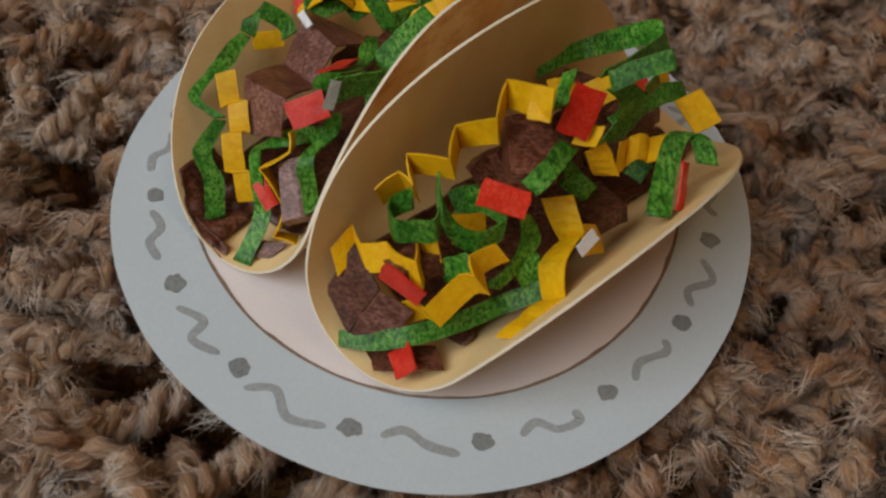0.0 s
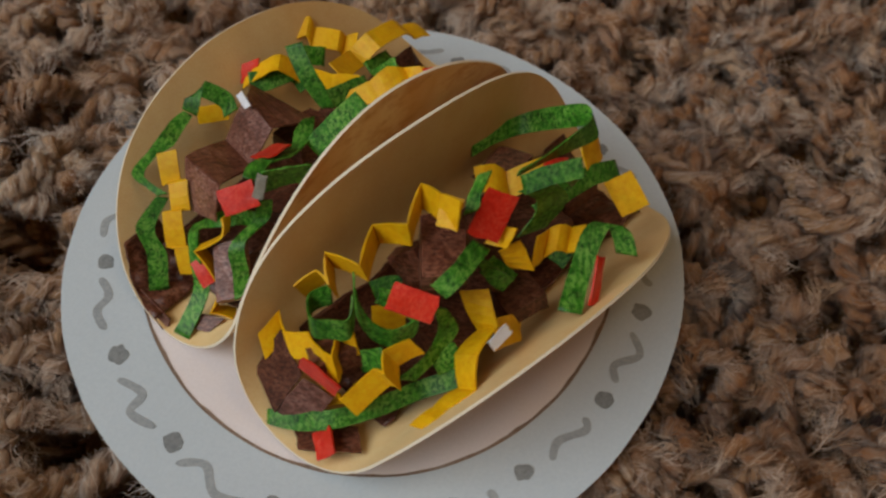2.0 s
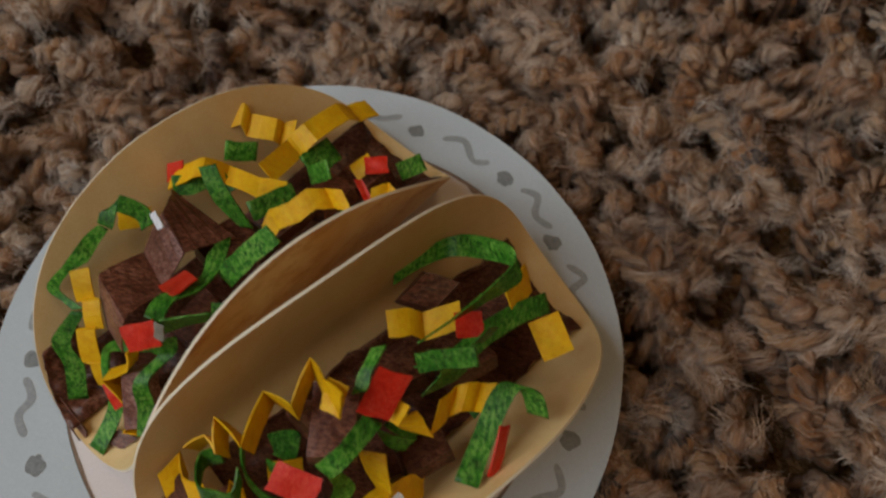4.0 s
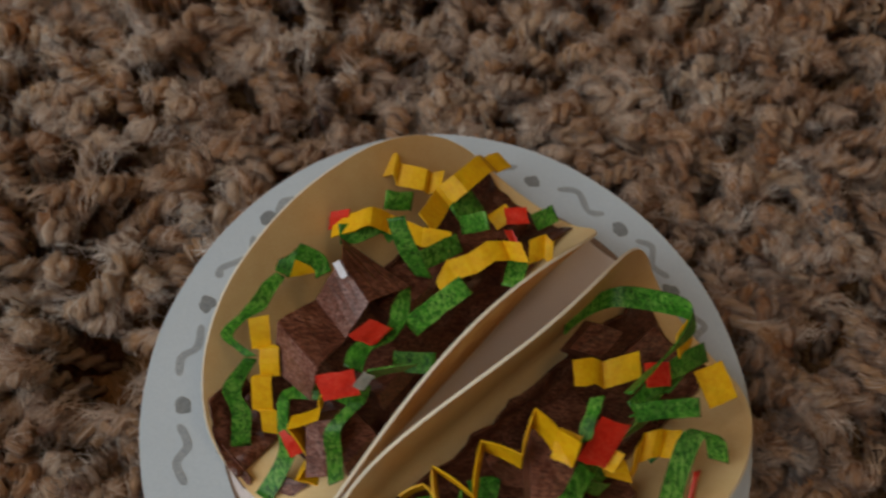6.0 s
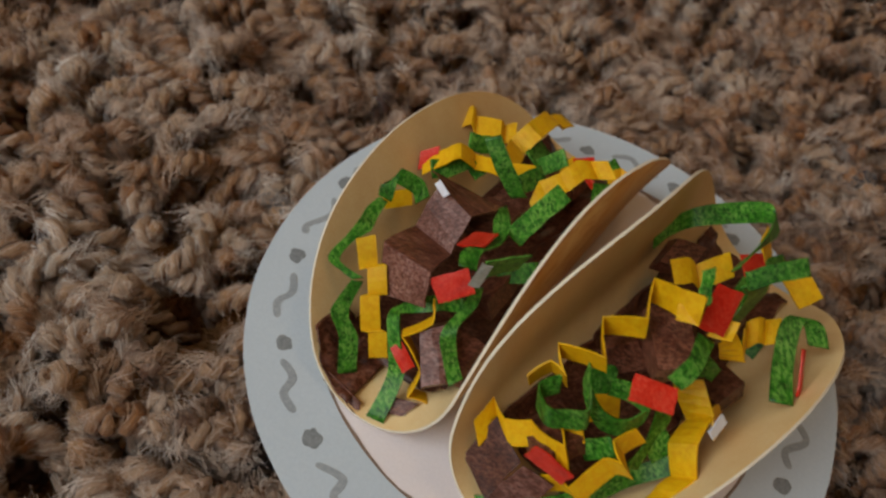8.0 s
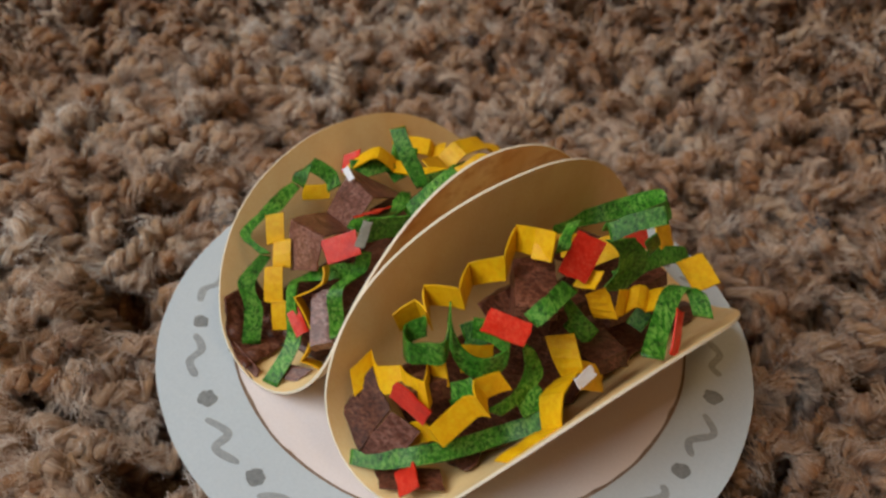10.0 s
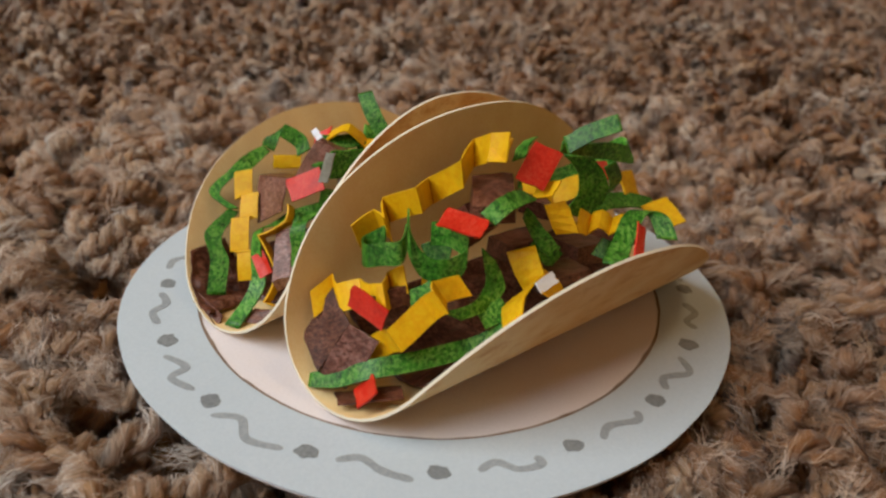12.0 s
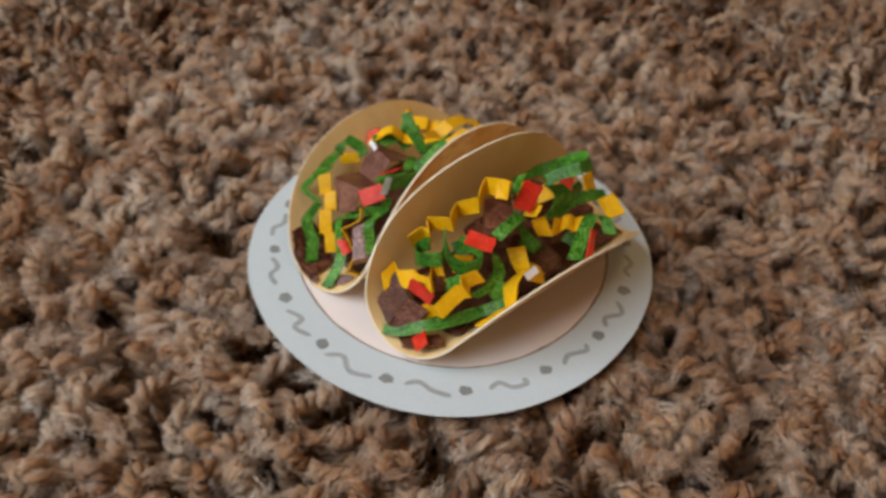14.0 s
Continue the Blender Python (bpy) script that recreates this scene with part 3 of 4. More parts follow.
def sheet(centre, u, v, thick, bulge, seed, cuts=6):
    """A small paper patch with a slight bend and uneven cut edges."""
    bm = bmesh.new()
    nrm = u.cross(v).normalized()
    sides = []
    for o in (-0.5, 0.5):
        rows = []
        for i in range(cuts + 1):
            row = []
            for k in range(cuts + 1):
                a, b = i / cuts - 0.5, k / cuts - 0.5
                wob = 0.05 * noise.noise((a * 3 + seed, b * 3, 0.0))
                p = centre + u * (a + wob) + v * (b - wob * 0.6) + nrm * (bulge * (0.25 - a * a) * 2 + 0.25 * noise.noise((a * 2, b * 2 + seed, 4.0)) + o * thick)
                row.append(bm.verts.new(p * MM))
            rows.append(row)
        sides.append(rows)
        for p, q in zip(rows, rows[1:]):
            for k in range(cuts):
                bm.faces.new((p[k], p[k + 1], q[k + 1], q[k]))
    top, low = sides
    rim = lambda g: [g[0][k] for k in range(cuts)] + [g[i][cuts] for i in range(cuts)] + [g[cuts][cuts - k] for k in range(cuts)] + [g[cuts - i][0] for i in range(cuts)]
    a, b = rim(top), rim(low)
    for i in range(len(a)):
        j = (i + 1) % len(a)
        bm.faces.new((a[i], a[j], b[j], b[i]))
        bm.edges.get((a[i], a[j])).smooth = False
        bm.edges.get((b[i], b[j])).smooth = False
    bmesh.ops.recalc_face_normals(bm, faces=bm.faces)
    return bm


def chip(taco, name, mat, centre, u, v):
    """A small flat paper piece."""
    seed = random.uniform(0, 90)
    return part(name, sheet(Vector(centre) - taco.location * 1000, Vector(u), Vector(v), 0.26, random.uniform(-0.25, 0.25), seed), mat, taco)


def chunk(taco, name, mat, centre, u, v, deep=3.2):
    """A meat piece: a paper square with its sides folded down, so that it stands like a lid."""
    c, u, v = Vector(centre) - taco.location * 1000, Vector(u), Vector(v)
    nrm = u.cross(v).normalized()
    if nrm.dot(Vector((0, -0.6, 0.8))) < 0:
        nrm = -nrm
    seed, cuts = random.uniform(0, 90), 4
    bm = bmesh.new()
    grid = []
    for i in range(cuts + 1):
        row = []
        for k in range(cuts + 1):
            a, b = i / cuts - 0.5, k / cuts - 0.5
            wob = 0.05 * noise.noise((a * 3 + seed, b * 3, 0.0))
            row.append(c + u * (a + wob) + v * (b - wob * 0.6) + nrm * (0.6 * (0.25 - a * a) + 0.25 * noise.noise((a * 2, b * 2 + seed, 4.0))))
        grid.append(row)
    top = [[bm.verts.new(p * MM) for p in row] for row in grid]
    for p, q in zip(top, top[1:]):
        for k in range(cuts):
            bm.faces.new((p[k], p[k + 1], q[k + 1], q[k]))
    ring = [(0, k) for k in range(cuts)] + [(i, cuts) for i in range(cuts)] + [(cuts, cuts - k) for k in range(cuts)] + [(cuts - i, 0) for i in range(cuts)]
    drops = [deep * random.uniform(0.75, 1.1) for _ in range(4)]
    low = []
    for n, (i, k) in enumerate(ring):
        out = (grid[i][k] - c).normalized() * 0.5
        low.append(bm.verts.new((grid[i][k] + out - nrm * drops[n * 4 // len(ring)]) * MM))
    for n in range(len(ring)):
        (i, k), (i2, k2) = ring[n], ring[(n + 1) % len(ring)]
        bm.faces.new((top[i][k], top[i2][k2], low[(n + 1) % len(ring)], low[n]))
    return part(name, thickened(bm, 0.22), mat, taco, smooth=False)


def taco_base(shell, label, seed):
    ob = tagged(empty("taco", shell.x * MM, shell.y * MM, 0.0), label, "taco", "paper tacos on the plate")
    card = part("shell", shell.card(0.42, seed), SHELL, ob, "cream card tortilla rubbed with brown pastel")
    card.data.materials.append(CUT)
    card.data.materials.append(SHELL_OUTSIDE)
    return ob

left_shell = Shell(-10.64, 9.63, 0.9488, 36.16, 13.33, 1.026, 1.496, 3.80, 0.43, 0.023, -0.197, -0.011, 1.027, -0.117, -0.208, 0.978, (0.0149, -0.0057, 0.0041, -0.0243), 0.018)
right_shell = Shell(14.93, -11.26, 0.8165, 35.76, 13.09, 1.653, 1.037, -4.90, 0.85, -0.009, -0.104, -0.002, 1.035, -0.325, -0.085, 0.998, (0.0286, 0.0044, 0.0126, -0.0026), -0.071)
taco_left = taco_base(left_shell, "cream card taco with curled paper filling, upright beside its twin", 3.0)
taco_right = taco_base(right_shell, "cream card taco leaning open, paper filling heaped inside", 11.0)
part("meat_layer", left_shell.lining(-27, 33, -14, 9, 0.8, 4.0), MEAT, taco_left, "crumpled brown paper bed")
part("meat_layer", right_shell.lining(-25, 32, -9, 13, 0.8, 9.0), MEAT, taco_right, "crumpled brown paper bed")
part("meat_piece", left_shell.lining(-36, -25, -17.5, -5, 0.3, 2.0), MEAT, taco_left)

# fillings of the one taco
strip(taco_left, "lettuce_strip", LETTUCE, (1.8, 2.7, 2.8, 3.0), [(-32.6, -3.9, 12.6), (-34.7, -7.8, 10.0), (-33.2, -10.3, 6.7), (-32.7, -13.9, 2.5)], [(0.96, 0.1, -0.15), (0.98, 0.08, -0.2), (0.96, 0.25, 0), (0.98, 0.2, -0.06)], False)
strip(taco_left, "lettuce_strip", LETTUCE, (1.4, 2.4, 2.6, 1.3, 1.8, 1.0, 1.6), [(-29.8, 6.8, 19.6), (-31.3, 4.7, 18.7), (-32.3, 2.4, 18.2), (-34.4, 0.6, 16.8), (-36.4, -1.4, 14.6), (-34.9, -2.6, 13.4), (-32.7, -3.7, 12.8)], [(0.87, -0.18, -0.47), (0.78, -0.27, -0.56), (0.76, -0.29, -0.59), (0.8, -0.25, -0.5), (0.95, 0.08, -0.1), (0.75, 0.5, 0.3), (0.9, 0.2, 0.1)], False)
strip(taco_left, "lettuce_strip", LETTUCE, (2.6, 2.6, 2.6, 2.4, 2.3), [(-23.8, 8.1, 18.9), (-24.8, 9.4, 20.5), (-27.8, 9.7, 22), (-29.2, 8.8, 21.2), (-29.7, 6.9, 19.7)], [(0.8, 0.37, 0.45), (0.55, 0.6, 0.6), (0.2, 0.75, 0.6), (0.85, 0.1, 0.2), (0.87, -0.18, -0.4)], False)
strip(taco_left, "cheese_strip", CHEESE, 2.9, [(-32.0, 0.5, 17.9), (-31.2, -2.8, 14.5), (-29.9, -3.2, 15.5), (-29.3, -6.2, 12.4), (-30.5, -6.6, 12.8), (-29.9, -9.9, 8.6), (-28.9, -10.2, 8.6), (-28.3, -12, 4.6)], [(0.96, 0.24, 0.2), (0.93, 0.1, 0.3), (0.93, 0.1, 0.1), (0.93, -0.1, 0.25)], True)
strip(taco_left, "lettuce_strip", LETTUCE, (2.9, 2.6, 2.4, 2.3, 2.3, 2.4, 2.4), [(-28.1, -21, 1.6), (-25.6, -15.4, 5.8), (-26.4, -12.8, 10.2), (-26.8, -9.8, 12.2), (-25.8, -8.4, 12.6), (-20.5, -8.6, 15.2), (-17.2, -10.2, 17.2)], [(0.88, -0.45, 0.15), (0.96, -0.15, 0.2), (0.7, -0.4, 0.5), (0.6, -0.3, 0.4), (0.2, -0.85, 0.45), (0.1, -0.5, -0.8), (0.1, -0.45, -0.85)], False)
strip(taco_left, "lettuce_strip", LETTUCE, 2.3, [(-17.7, -20.8, 13.5), (-18.6, -17, 13.6), (-19.1, -14.4, 16.5), (-16.4, -10.4, 17.5), (-15.8, -9.2, 20.4)], [(0.83, 0.4, 0.4), (0.9, 0.35, -0.2), (0.9, 0.1, 0.35), (0.95, 0.15, 0.05), (0.85, 0.4, -0.3)], False)
chip(taco_left, "tomato_piece", TOMATO, (-19.3, -9.7, 21), (4.9, 0.7, 2.3), (1.5, -2.5, -2.4))
chip(taco_left, "tomato_piece", TOMATO, (-25, -14.6, 9.2), (1.7, 0.8, 0.9), (2.2, -2.9, -2.0))
strip(taco_left, "cheese_strip", CHEESE, 3.0, [(-21.5, -10.2, 17.5), (-21.4, -12, 15.6), (-25.4, -13.1, 13.2), (-22.1, -15.4, 8.2), (-23.5, -17.7, 4.4), (-20.4, -17.7, 3.1)], [(0.1, 0.84, -0.54)], True)
chip(taco_left, "tomato_piece", TOMATO, (-15.9, -1.9, 22.5), (2.7, 3.3, -0.7), (3.2, -2.5, 3.1))
strip(taco_left, "lettuce_strip", LETTUCE, 4.8, [(-16.0, -9.4, 24.2), (-13.0, -8.2, 24.6), (-9.8, -7.2, 24.6)], [(0.2, 0.05, 0.97), (0.25, -0.1, 0.95), (0.3, -0.15, 0.93)], False)
chip(taco_left, "paper_back", SHADED_BACK, (-15.9, -9.9, 24.2), (1.5, -0.5, 0.2), (1.2, 0.2, 4.8))
strip(taco_left, "lettuce_strip", LETTUCE, 2.8, [(-17.6, -8, 23.2), (-16.8, -4.6, 23), (-12.6, -0.9, 22), (-11.7, 6.1, 21.4)], [(0.9, -0.2, -0.1), (0.85, -0.3, 0.3), (0.5, -0.7, 0.5), (0.5, 0.75, -0.5)], False)
strip(taco_left, "lettuce_strip", LETTUCE, 3.1, [(-10.3, 0.2, 21.0), (-7, 2.6, 24.4), (-3.5, 5.2, 27.0)], [(-0.75, 0.49, 0.45), (-0.74, 0.5, 0.45), (-0.73, 0.51, 0.46)], False)
strip(taco_left, "lettuce_strip", LETTUCE, 2.7, [(-14.5, 13.6, 28.7), (-12.1, 10.6, 25.4), (-9, 8.8, 21)], [(0.9, 0.15, 0.3), (0.85, 0.25, 0.35), (0.85, -0.3, 0.5)], False)
strip(taco_left, "cheese_strip", CHEESE, 3.8, [(-17.9, 30.8, 15.6), (-15.4, 31.3, 17.0), (-14.6, 30.6, 15.2), (-10.1, 29.9, 15.4), (-9.4, 30.6, 13.8), (-7.1, 30.9, 14.6)], [(0.05, 0.93, 0.35)], True)
strip(taco_left, "cheese_strip", CHEESE, 3.7, [(-9.2, 20.6, 17.2), (-6.9, 28.2, 13.6), (-4.2, 29.8, 16.2), (-0.4, 36, 14.4), (1.2, 37.6, 11.8), (3.8, 40.2, 10.6)], [(-0.72, 0.6, 0.35), (-0.75, 0.62, 0.15)], True)
strip(taco_left, "cheese_strip", CHEESE, 3.3, [(-23.7, 17.8, 16.4), (-20.1, 17.7, 19.7), (-18, 18.5, 20.3), (-15.1, 19.6, 17.3), (-9.7, 17.6, 17.7), (-5.3, 17, 18.5)], [(0.0, 0.96, 0.1)], True)
strip(taco_left, "cheese_strip", CHEESE, 3.2, [(-6.3, 7.8, 19.3), (-5.2, 10.2, 21.8), (-2.2, 10.8, 23.4), (0.2, 12.4, 25), (2.6, 13.4, 24.2), (5.2, 12.8, 25.2)], [(-0.52, 0.67, 0.53)], True)
chip(taco_left, "tomato_piece", TOMATO, (-22.9, 18.7, 17.8), (2.9, -0.2, 1.85), (0.2, 1.85, 2.55))
chip(taco_left, "cheese_strip", CHEESE, (-27.4, 10.6, 16.0), (4.4, 1.8, -0.3), (0.4, -2.2, -1.6))
chip(taco_left, "tomato_piece", TOMATO, (6.4, 28.8, 10.5), (3.8, 0.4, 0.5), (0.6, -3, -0.4))
strip(taco_left, "lettuce_strip", LETTUCE, 3.1, [(-16.2, 23.3, 18.1), (-11.8, 25, 16.1)], [(0.01, 0.74, 0.67)], False)
strip(taco_left, "lettuce_strip", LETTUCE, 4.4, [(-4.1, 25, 13.3), (-0.8, 30.5, 11.6)], [(-0.68, 0.55, 0.48)], False)
strip(taco_left, "lettuce_strip", LETTUCE, 3.1, [(10, 29.5, 8), (13.8, 32.2, 8)], [(-0.52, 0.76, 0.39)], False)
# one folded strip, its window-facing facets painted paler than the others
strip(taco_left, "meat_piece", MEAT, (13.0, 7.8), [(-16.6, 11.6, 18.6), (-19, 6.4, 21.4)], [(0.85, -0.52, 0.02), (0.62, -0.78, 0)], True)
strip(taco_left, "meat_piece", MEAT_PALE_LIT, (7.8, 8.6), [(-19, 6.3, 21.4), (-21.8, 2.1, 16.8)], [(0.62, -0.78, 0), (0.62, -0.75, 0.2)], True)
strip(taco_left, "meat_piece", MEAT, (8.6, 10.6), [(-21.8, 2.0, 16.8), (-25.8, -3.5, 19)], [(0.62, -0.75, 0.2), (0.65, -0.7, 0.3)], True)
strip(taco_left, "meat_piece", MEAT_PALE_LIT, (10.6, 9.6), [(-25.8, -3.6, 19), (-25.5, -7.9, 14)], [(0.65, -0.7, 0.3), (0.58, -0.59, 0.56)], True)
chip(taco_left, "meat_piece", MEAT_PALE_LIT, (-33.2, -16.6, 1.6), (5.4, -4.4, -1), (0.6, 0.8, 1.3))
chunk(taco_left, "meat_piece", MEAT_PALE_LIT, (-20.9, -16.1, 12.3), (3.4, 0.3, 1.4), (1.1, -6.3, -4.8))
strip(taco_left, "lettuce_strip", LETTUCE, 3.1, [(-9.7, 12.6, 18.8), (-3.9, 17.1, 18.5)], [(-0.48, 0.67, 0.56)], False)
strip(taco_left, "lettuce_strip", LETTUCE, 3.1, [(-3.4, 23.3, 13.7), (0.4, 22.1, 18.1)], [(-0.35, 0.78, 0.52)], False)
chip(taco_left, "tomato_piece", TOMATO, (5.8, 21.4, 13.5), (1.3, 0.3, 0), (2.7, -4, -1))
strip(taco_left, "cheese_strip", CHEESE, 3.9, [(3.1, 30.4, 9), (5, 27.8, 9)], [(0.75, 0.54, 0.39)], True)
strip(taco_left, "cheese_strip", CHEESE, 3.9, [(7.4, 17.9, 17), (9.9, 19.5, 17), (11.3, 18.2, 17)], [(-0.07, 0.88, 0.48)], True)
strip(taco_left, "lettuce_strip", LETTUCE, 3.1, [(-15.8, 18.1, 16), (-13.2, 20, 17)], [(-0.64, 0.63, 0.44)], False)
strip(taco_left, "lettuce_strip", LETTUCE, 3.1, [(-22.5, 16, 18), (-18.9, 17.1, 18), (-15.7, 20, 18)], [(-0.23, 0.75, 0.63), (-0.42, 0.71, 0.56), (-0.59, 0.65, 0.48)], False)
strip(taco_left, "lettuce_strip", LETTUCE, 3.1, [(5.4, 14.8, 20), (4.3, 9.6, 20)], [(0.96, -0.2, 0.21)], False)
strip(taco_left, "lettuce_strip", LETTUCE, 3.1, [(-12, -3.4, 17), (-5.9, -3.4, 18)], [(-0.1, 0.83, 0.55)], False)
chip(taco_left, "meat_piece", MEAT, (-24.6, -19.3, 2.8), (3.4, -1, 0.5), (-2.1, -1.7, -1.5))

# fillings of the other taco
strip(taco_right, "cheese_strip", CHEESE, 3.9, [(-9, -23.6, 20.2), (-6.2, -22.4, 22.3), (-4.4, -24.5, 22.1), (-5.3, -20.3, 23), (-0.4, -24.6, 26.9), (0.4, -17.2, 25.3), (4.8, -20, 29.4), (6, -14.5, 30.4), (8.3, -18, 32.7), (10.7, -20, 33.8)], [(0.29, 0.21, -0.94), (0.27, 0.05, -0.96), (-0.03, -0.48, -0.88)], True)
strip(taco_right, "lettuce_strip", LETTUCE, 3.1, [(-4.7, -24.1, 20.9), (-7.5, -24.8, 19.3), (-6.8, -28.6, 20.1), (-4.4, -29.4, 20.8), (-1.9, -29.5, 21.6), (-1.6, -26.6, 22.7)], [(0.1, -0.34, -0.93)], False)
strip(taco_right, "lettuce_strip", LETTUCE, 3.3, [(-1.9, -23.4, 23.4), (-1.3, -26.1, 21.6), (0.7, -28, 19.3), (3.5, -28.9, 19), (6.1, -27.8, 19.8), (6.6, -27.4, 21.8), (4.2, -26.1, 23.2), (1.5, -24.9, 22.4)], [(0, -0.15, -0.99)], False)
strip(taco_right, "cheese_strip", CHEESE, 3.9, [(-14.4, -26.8, 10.5), (-11.8, -23.7, 12), (-10.5, -27.2, 12.3), (-7.2, -28, 14.1), (-5.4, -30.6, 14.8), (-3.5, -32.5, 16.1), (-3.6, -27.2, 15), (-1.2, -28.6, 17.1)], [(-0.29, 0.61, 0.74)], True)
strip(taco_right, "cheese_strip", CHEESE, 3.9, [(0.5, -24.6, 16), (4.9, -23.4, 15.6)], [(-0.08, 0.61, 0.78)], True)
strip(taco_right, "cheese_strip", CHEESE, 3.5, [(-8.6, -31.7, 4.3), (-3, -32.8, 9.5), (-1.6, -35.5, 11.8), (2.5, -32.8, 15.5), (4.1, -34.5, 17.5), (3.5, -30.7, 16.9), (6.8, -28.8, 17.2)], [(0.65, -0.32, -0.69), (0.6, -0.11, -0.79)], True)
strip(taco_right, "lettuce_strip", LETTUCE, (2.1, 2.8, 2.8, 2.8, 2.8, 2.8), [(-13.3, -33.3, 2.5), (-9, -34.4, 4.2), (-4.2, -35.2, 6.7), (2.2, -33.2, 7.8), (8.1, -30.4, 8.6), (12.8, -29.9, 11.6)], [(0.07, -0.88, -0.46), (-0.1, -0.75, -0.65), (0.1, -0.72, -0.69), (0.05, -0.85, -0.5)], False)
chip(taco_right, "tomato_piece", TOMATO, (-4.8, -37.8, 5), (2.4, 0.2, 2.8), (1.2, -4, 0))
chip(taco_right, "tomato_piece", TOMATO, (-5.6, -32.9, 14.7), (5.1, -3.1, -1.4), (-0.8, 0.5, -3.4))
chip(taco_right, "tomato_piece", TOMATO, (5.8, -27.6, 25.7), (5.8, -1.4, -0.6), (-0.9, -3.4, -1))
chip(taco_right, "tomato_piece", TOMATO, (15.1, -16.6, 30.2), (4.1, -0.1, -1.5), (-2.3, -4.7, -3.8))
strip(taco_right, "cheese_strip", CHEESE, (4.2, 4.6, 4.6, 4.6, 3.4, 2.8), [(13.8, -20.9, 19.4), (16, -24.9, 16.4), (13.4, -28.5, 15.2), (13.8, -32.2, 12.6), (10.6, -34.6, 11.4), (7.6, -37.2, 10.6)], [(0.9, -0.14, 0.42), (0.5, -0.3, 0.8), (0.6, -0.37, 0.7), (0.45, -0.45, 0.77), (0.6, -0.4, 0.6), (0.7, -0.4, 0.5)], True)
chip(taco_right, "cheese_strip", CHEESE, (18.9, -24.4, 15.5), (4, 4.4, -4.6), (0.1, -3.8, -1.6))
chip(taco_right, "cheese_strip", CHEESE, (9.6, -18.7, 32.8), (2.6, -1.1, 0.5), (-0.6, -3.2, -2.3))
strip(taco_right, "lettuce_strip", LETTUCE, 2.9, [(9.4, -24.2, 19.8), (10.7, -25.2, 15.6), (8.8, -28.4, 13.9), (5.6, -32.4, 14.4)], [(0.6, 0.3, -0.7), (0.9, 0.25, -0.2), (0.7, 0.45, -0.55), (0.88, 0.2, -0.44)], False)
strip(taco_right, "lettuce_strip", LETTUCE, 3.1, [(-0.7, -30, 14.1), (2.9, -30.7, 16.9)], [(-0.42, 0.59, 0.69)], False)
strip(taco_right, "lettuce_strip", LETTUCE, 3.1, [(9.2, -28.9, 12.2), (12.6, -26.9, 13.3)], [(-0.55, 0.57, 0.61)], False)
strip(taco_right, "lettuce_strip", LETTUCE, 2.6, [(8.9, -25.8, 25.7), (11.3, -23.8, 27.4), (14, -18.8, 26.8)], [(0.78, -0.45, -0.4), (0.6, -0.65, -0.5), (0.9, -0.3, -0.3)], False)
strip(taco_right, "lettuce_strip", LETTUCE, 2.4, [(13.8, -18.9, 24), (16.4, -19.6, 20.8), (18.6, -19, 18.4)], [(0.1, -0.5, 0.86), (0.4, 0.3, 0.6), (0.6, 0.65, 0.3)], False)
chip(taco_right, "cheese_strip", CHEESE, (16.5, -17.6, 27.3), (2.7, -1.4, 1.2), (1.1, 2.2, 1.5))
strip(taco_right, "cheese_strip", CHEESE, 3.3, [(17.8, -17.6, 25.4), (20.1, -18.2, 21.2)], [(0.82, 0.55, 0.05), (0.93, -0.25, 0.3)], True)
strip(taco_right, "cheese_strip", CHEESE, (4.6, 4.2, 4.0, 4.0, 4.0), [(21.5, -16.2, 22.4), (23.4, -13.2, 20.4), (25, -12.6, 21.4), (26.7, -12, 20), (28.7, -12.2, 21.2)], [(0.15, 0.9, 0.4), (0.15, 0.95, 0.2)], True)
strip(taco_right, "lettuce_strip", LETTUCE, (3.0, 3.0, 3.2, 3.4, 3.4, 3.2, 2.8, 2.6, 2.4), [(13, 5, 18.8), (16.8, 9, 18), (21, 11.3, 18.4), (25.5, 9.5, 22), (29.4, 6.4, 26.0), (30, 4.4, 25.4), (26.4, -0.5, 27.4), (22, -5.5, 29), (18.3, -9.8, 30.8)], [(0.0, 0.8, 0.6), (0.05, 0.8, 0.6), (0.0, 0.8, 0.6), (-0.3, 0.72, 0.62), (-0.4, 0.6, 0.7), (-0.4, 0.5, 0.76), (-0.1, 0.1, 0.98), (0.0, -0.35, 0.93), (0.05, -0.4, 0.91)], False)
strip(taco_right, "lettuce_strip", LETTUCE, 2.6, [(18.6, -12.9, 32.2), (22.2, -12.8, 34.6), (25.7, -12.7, 36.2)], [(-0.3, 0.66, 0.69)], False)
strip(taco_right, "lettuce_strip", LETTUCE, 1.9, [(13.8, -11.4, 32.2), (12.9, -14.2, 32.2), (12.2, -17.2, 31.2)], [(0.9, 0.2, 0.35)], False)
strip(taco_right, "lettuce_strip", LETTUCE, 5.6, [(20.6, -11.6, 30.4), (23.2, -10, 27), (23.6, -9.6, 23.6), (21.4, -11.8, 21)], [(0.82, 0.52, -0.2), (0.8, 0.55, -0.3), (0.75, 0.6, -0.3)], False)
strip(taco_right, "lettuce_strip", LETTUCE, 3.0, [(26, -6.4, 27.6), (27.4, -4.6, 24), (25.2, -5, 21)], [(0.6, 0.75, 0.1)], False)
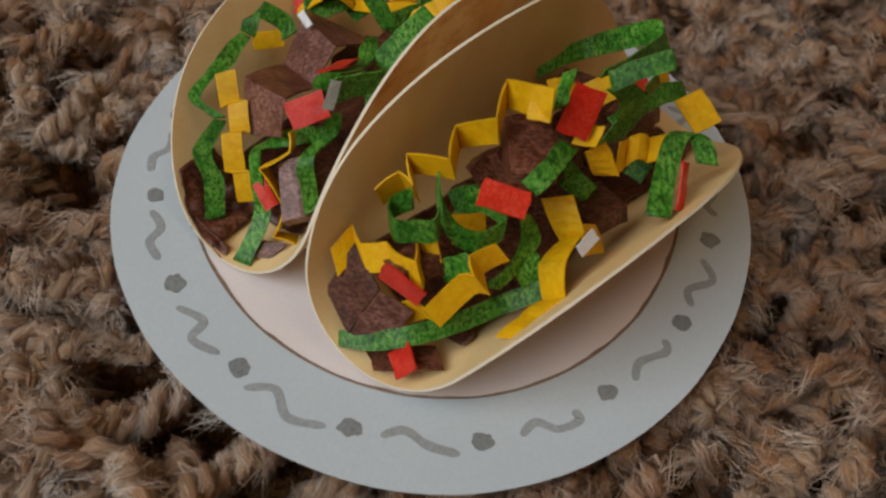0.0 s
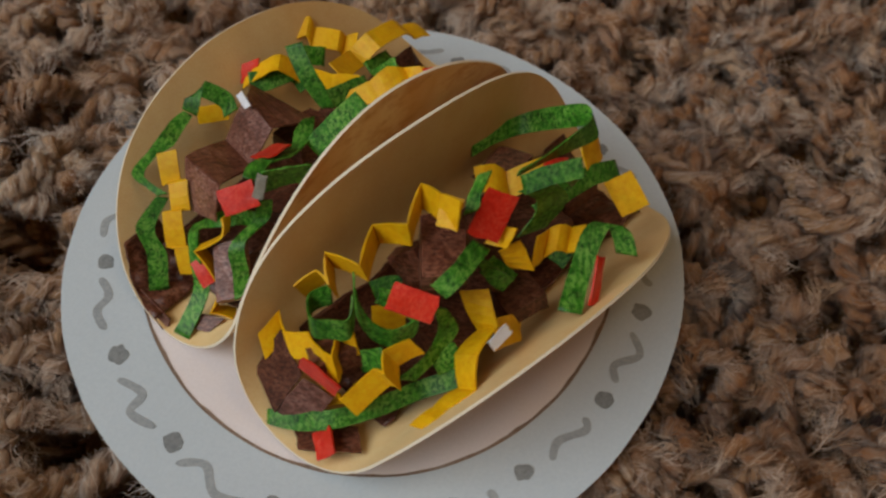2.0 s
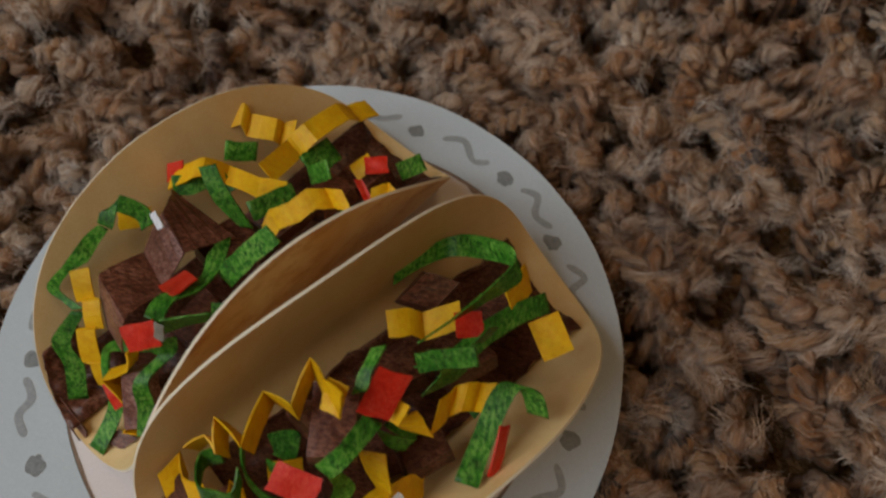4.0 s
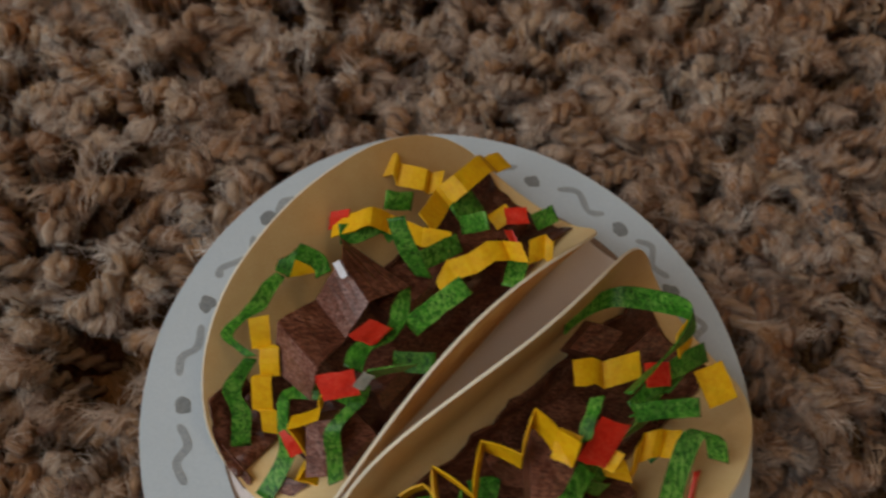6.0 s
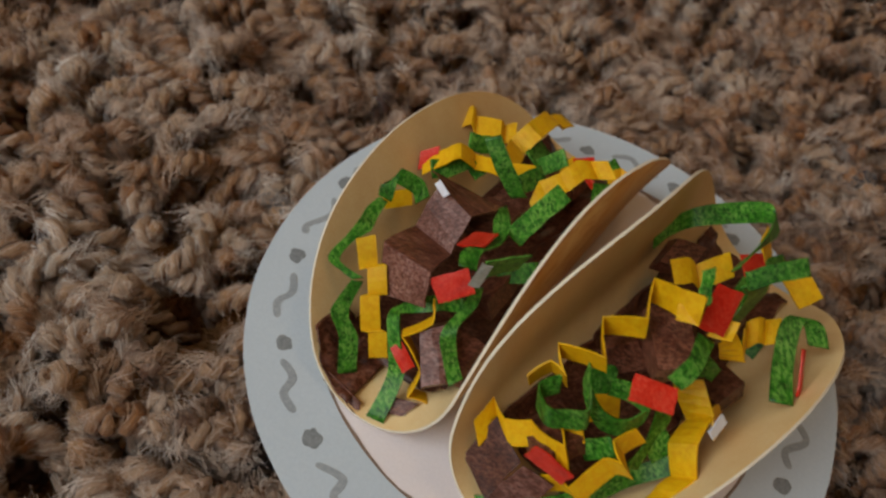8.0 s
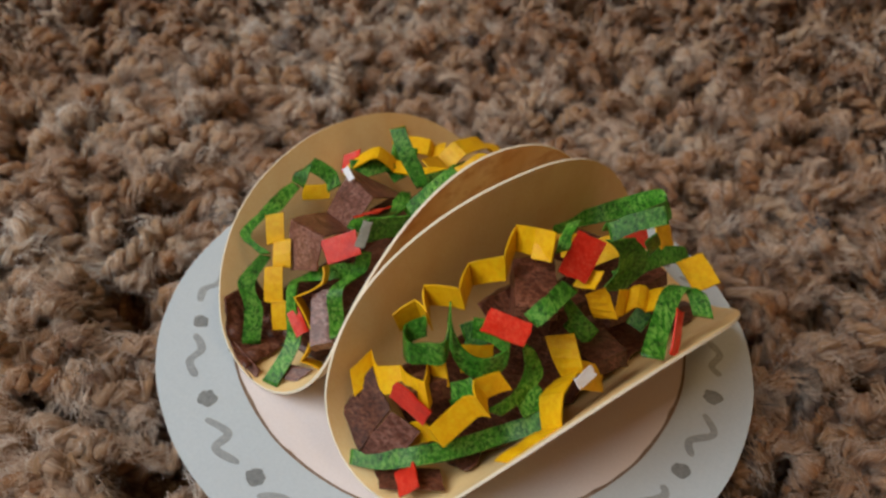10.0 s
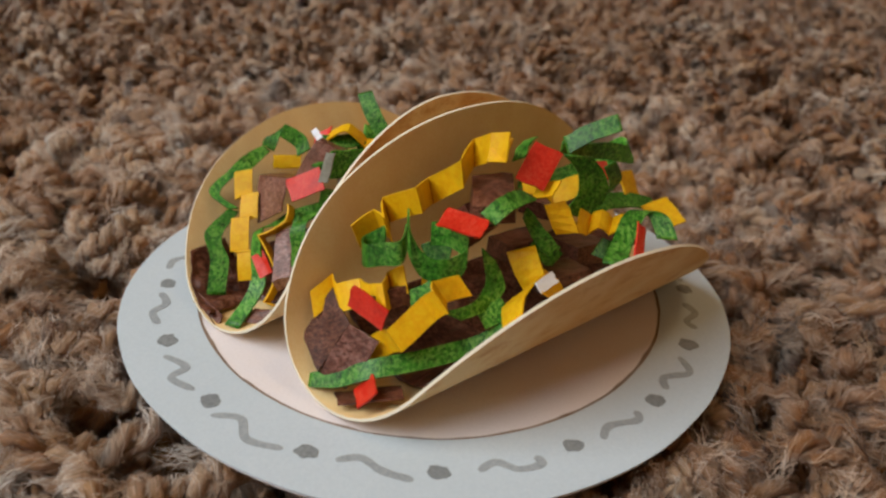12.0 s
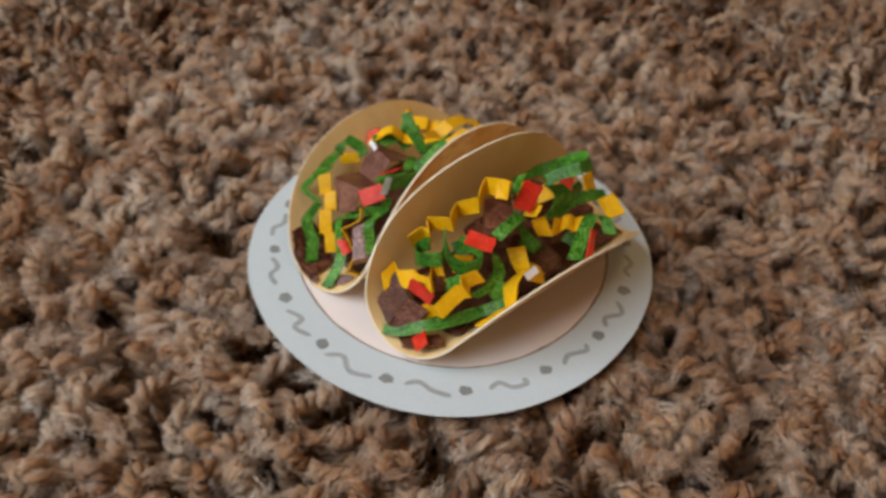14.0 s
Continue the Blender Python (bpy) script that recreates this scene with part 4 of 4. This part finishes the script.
strip(taco_right, "lettuce_strip", LETTUCE, 3.1, [(22.6, -7.7, 20), (26.3, -3.5, 20), (30.6, 0.9, 19), (35.4, 4.5, 17)], [(-0.69, 0.62, 0.38), (-0.65, 0.65, 0.4), (-0.5, 0.74, 0.46), (-0.37, 0.79, 0.5)], False)
chip(taco_right, "cheese_strip", CHEESE, (36.1, -1.2, 18.1), (4, 2, 1), (2.8, -4.8, -1.8))
strip(taco_right, "lettuce_strip", LETTUCE, 3.1, [(26.4, -23.7, 19.9), (28.1, -17.1, 20.4), (30.4, -11.2, 22.2), (33.2, -10.9, 22), (34.9, -13.3, 19.4)], [(0.98, -0.2, 0.1)], False)
chip(taco_right, "tomato_piece", TOMATO, (30.1, -19, 20.8), (0.8, 5.6, 3.4), (1.4, 1.0, -1.6))
chip(taco_right, "cheese_strip", CHEESE, (30.8, 4.6, 20.2), (2.6, 4.4, -1), (1.6, -2.6, -3.4))
strip(taco_right, "cheese_strip", CHEESE, 3.9, [(13.4, -4, 22), (16.3, -3.1, 22), (18.2, -2.8, 20), (23.2, -1.3, 22)], [(-0.23, 0.82, 0.53)], True)
chip(taco_right, "meat_piece", MEAT, (-11.9, -29.3, 8.3), (3.5, -5.6, -2), (3.8, 2.7, 6.2))
chip(taco_right, "meat_piece", MEAT_PALE_LIT, (-8, -33.2, 6.9), (4.4, -2.2, -0.9), (4.1, 1.5, 7.1))
chip(taco_right, "meat_piece", MEAT, (-4.6, -36.3, 3.2), (9.2, -1.2, 3), (1.2, -4.2, 1.2))
chunk(taco_right, "meat_piece", MEAT, (4.9, -19.2, 21), (3.5, -1.3, 4.2), (2.6, -2.4, -2.4))
chunk(taco_right, "meat_piece", MEAT, (9.1, -19.3, 27.2), (5.6, 1.1, 0.5), (0.5, -9.4, -0.7))
chip(taco_right, "tomato_piece", TOMATO, (24.4, -4.2, 25.6), (3.6, 0.8, -0.2), (0.8, -2.9, -1.6))
chunk(taco_right, "meat_piece", MEAT, (18.3, 4.1, 17), (3.3, 4.4, 1), (5.1, -0.5, -1))
strip(taco_right, "lettuce_strip", LETTUCE, 3.1, [(25.4, -10.6, 16), (27.5, -12.6, 16)], [(0.48, 0.52, 0.7)], False)
strip(taco_right, "lettuce_strip", LETTUCE, 3.1, [(0.4, -21, 17), (2.9, -20.2, 18), (2, -22.4, 16)], [(-0.45, 0.69, 0.57), (0.74, 0.45, 0.5), (0.95, -0.27, -0.13)], False)
strip(taco_right, "lettuce_strip", LETTUCE, 3.1, [(15.5, -15.6, 18), (19.2, -17, 16)], [(0.55, 0.52, 0.65)], False)


# bits of meat deeper in, and the white backs of cut paper
for centre, u, v in (((-4.5, -28.7, 15), (5, 3, 1), (2, -4, 2)), ((11.0, -23.0, 11.5), (4, 4, -1), (4, -4, 1)), ((20, -17.9, 15.5), (5, 4, 0), (3, -5, 1)), ((14, -8, 15), (6, 5, 0), (4, -5, 1)), ((24, -3, 13), (6, 5, -1), (4, -5, 1)), ((29, 6, 11), (5, 5, 1), (4, -4, 0))):
    chunk(taco_right, "meat_piece", MEAT, centre, u, v)
for centre, u, v in (((-12.7, 8.5, 16.5), (5, 6, 0), (5, -4, 1)), ((-7, 16, 13.5), (5, 6, 1), (5, -4, -1)), ((-1, 23, 10), (4, 6, -1), (5, -3, 1)), ((4, 29, 7.5), (4, 5, 0), (5, -3, 1)), ((-14, -4, 16), (4, 6, 1), (5, -4, 2)), ((-17, -13, 10), (4, 5, 1), (4, -4, 2))):
    chunk(taco_left, "meat_piece", MEAT, centre, u, v)
chip(taco_left, "paper_back", WHITE, (-21.3, 7.2, 22.8), (1.5, -1.9, -0.9), (0.9, 0.4, 0.5))
chip(taco_right, "paper_back", WHITE, (17.5, -27.0, 17.9), (2.2, 2.7, 0.6), (1.0, -0.6, -1.2))
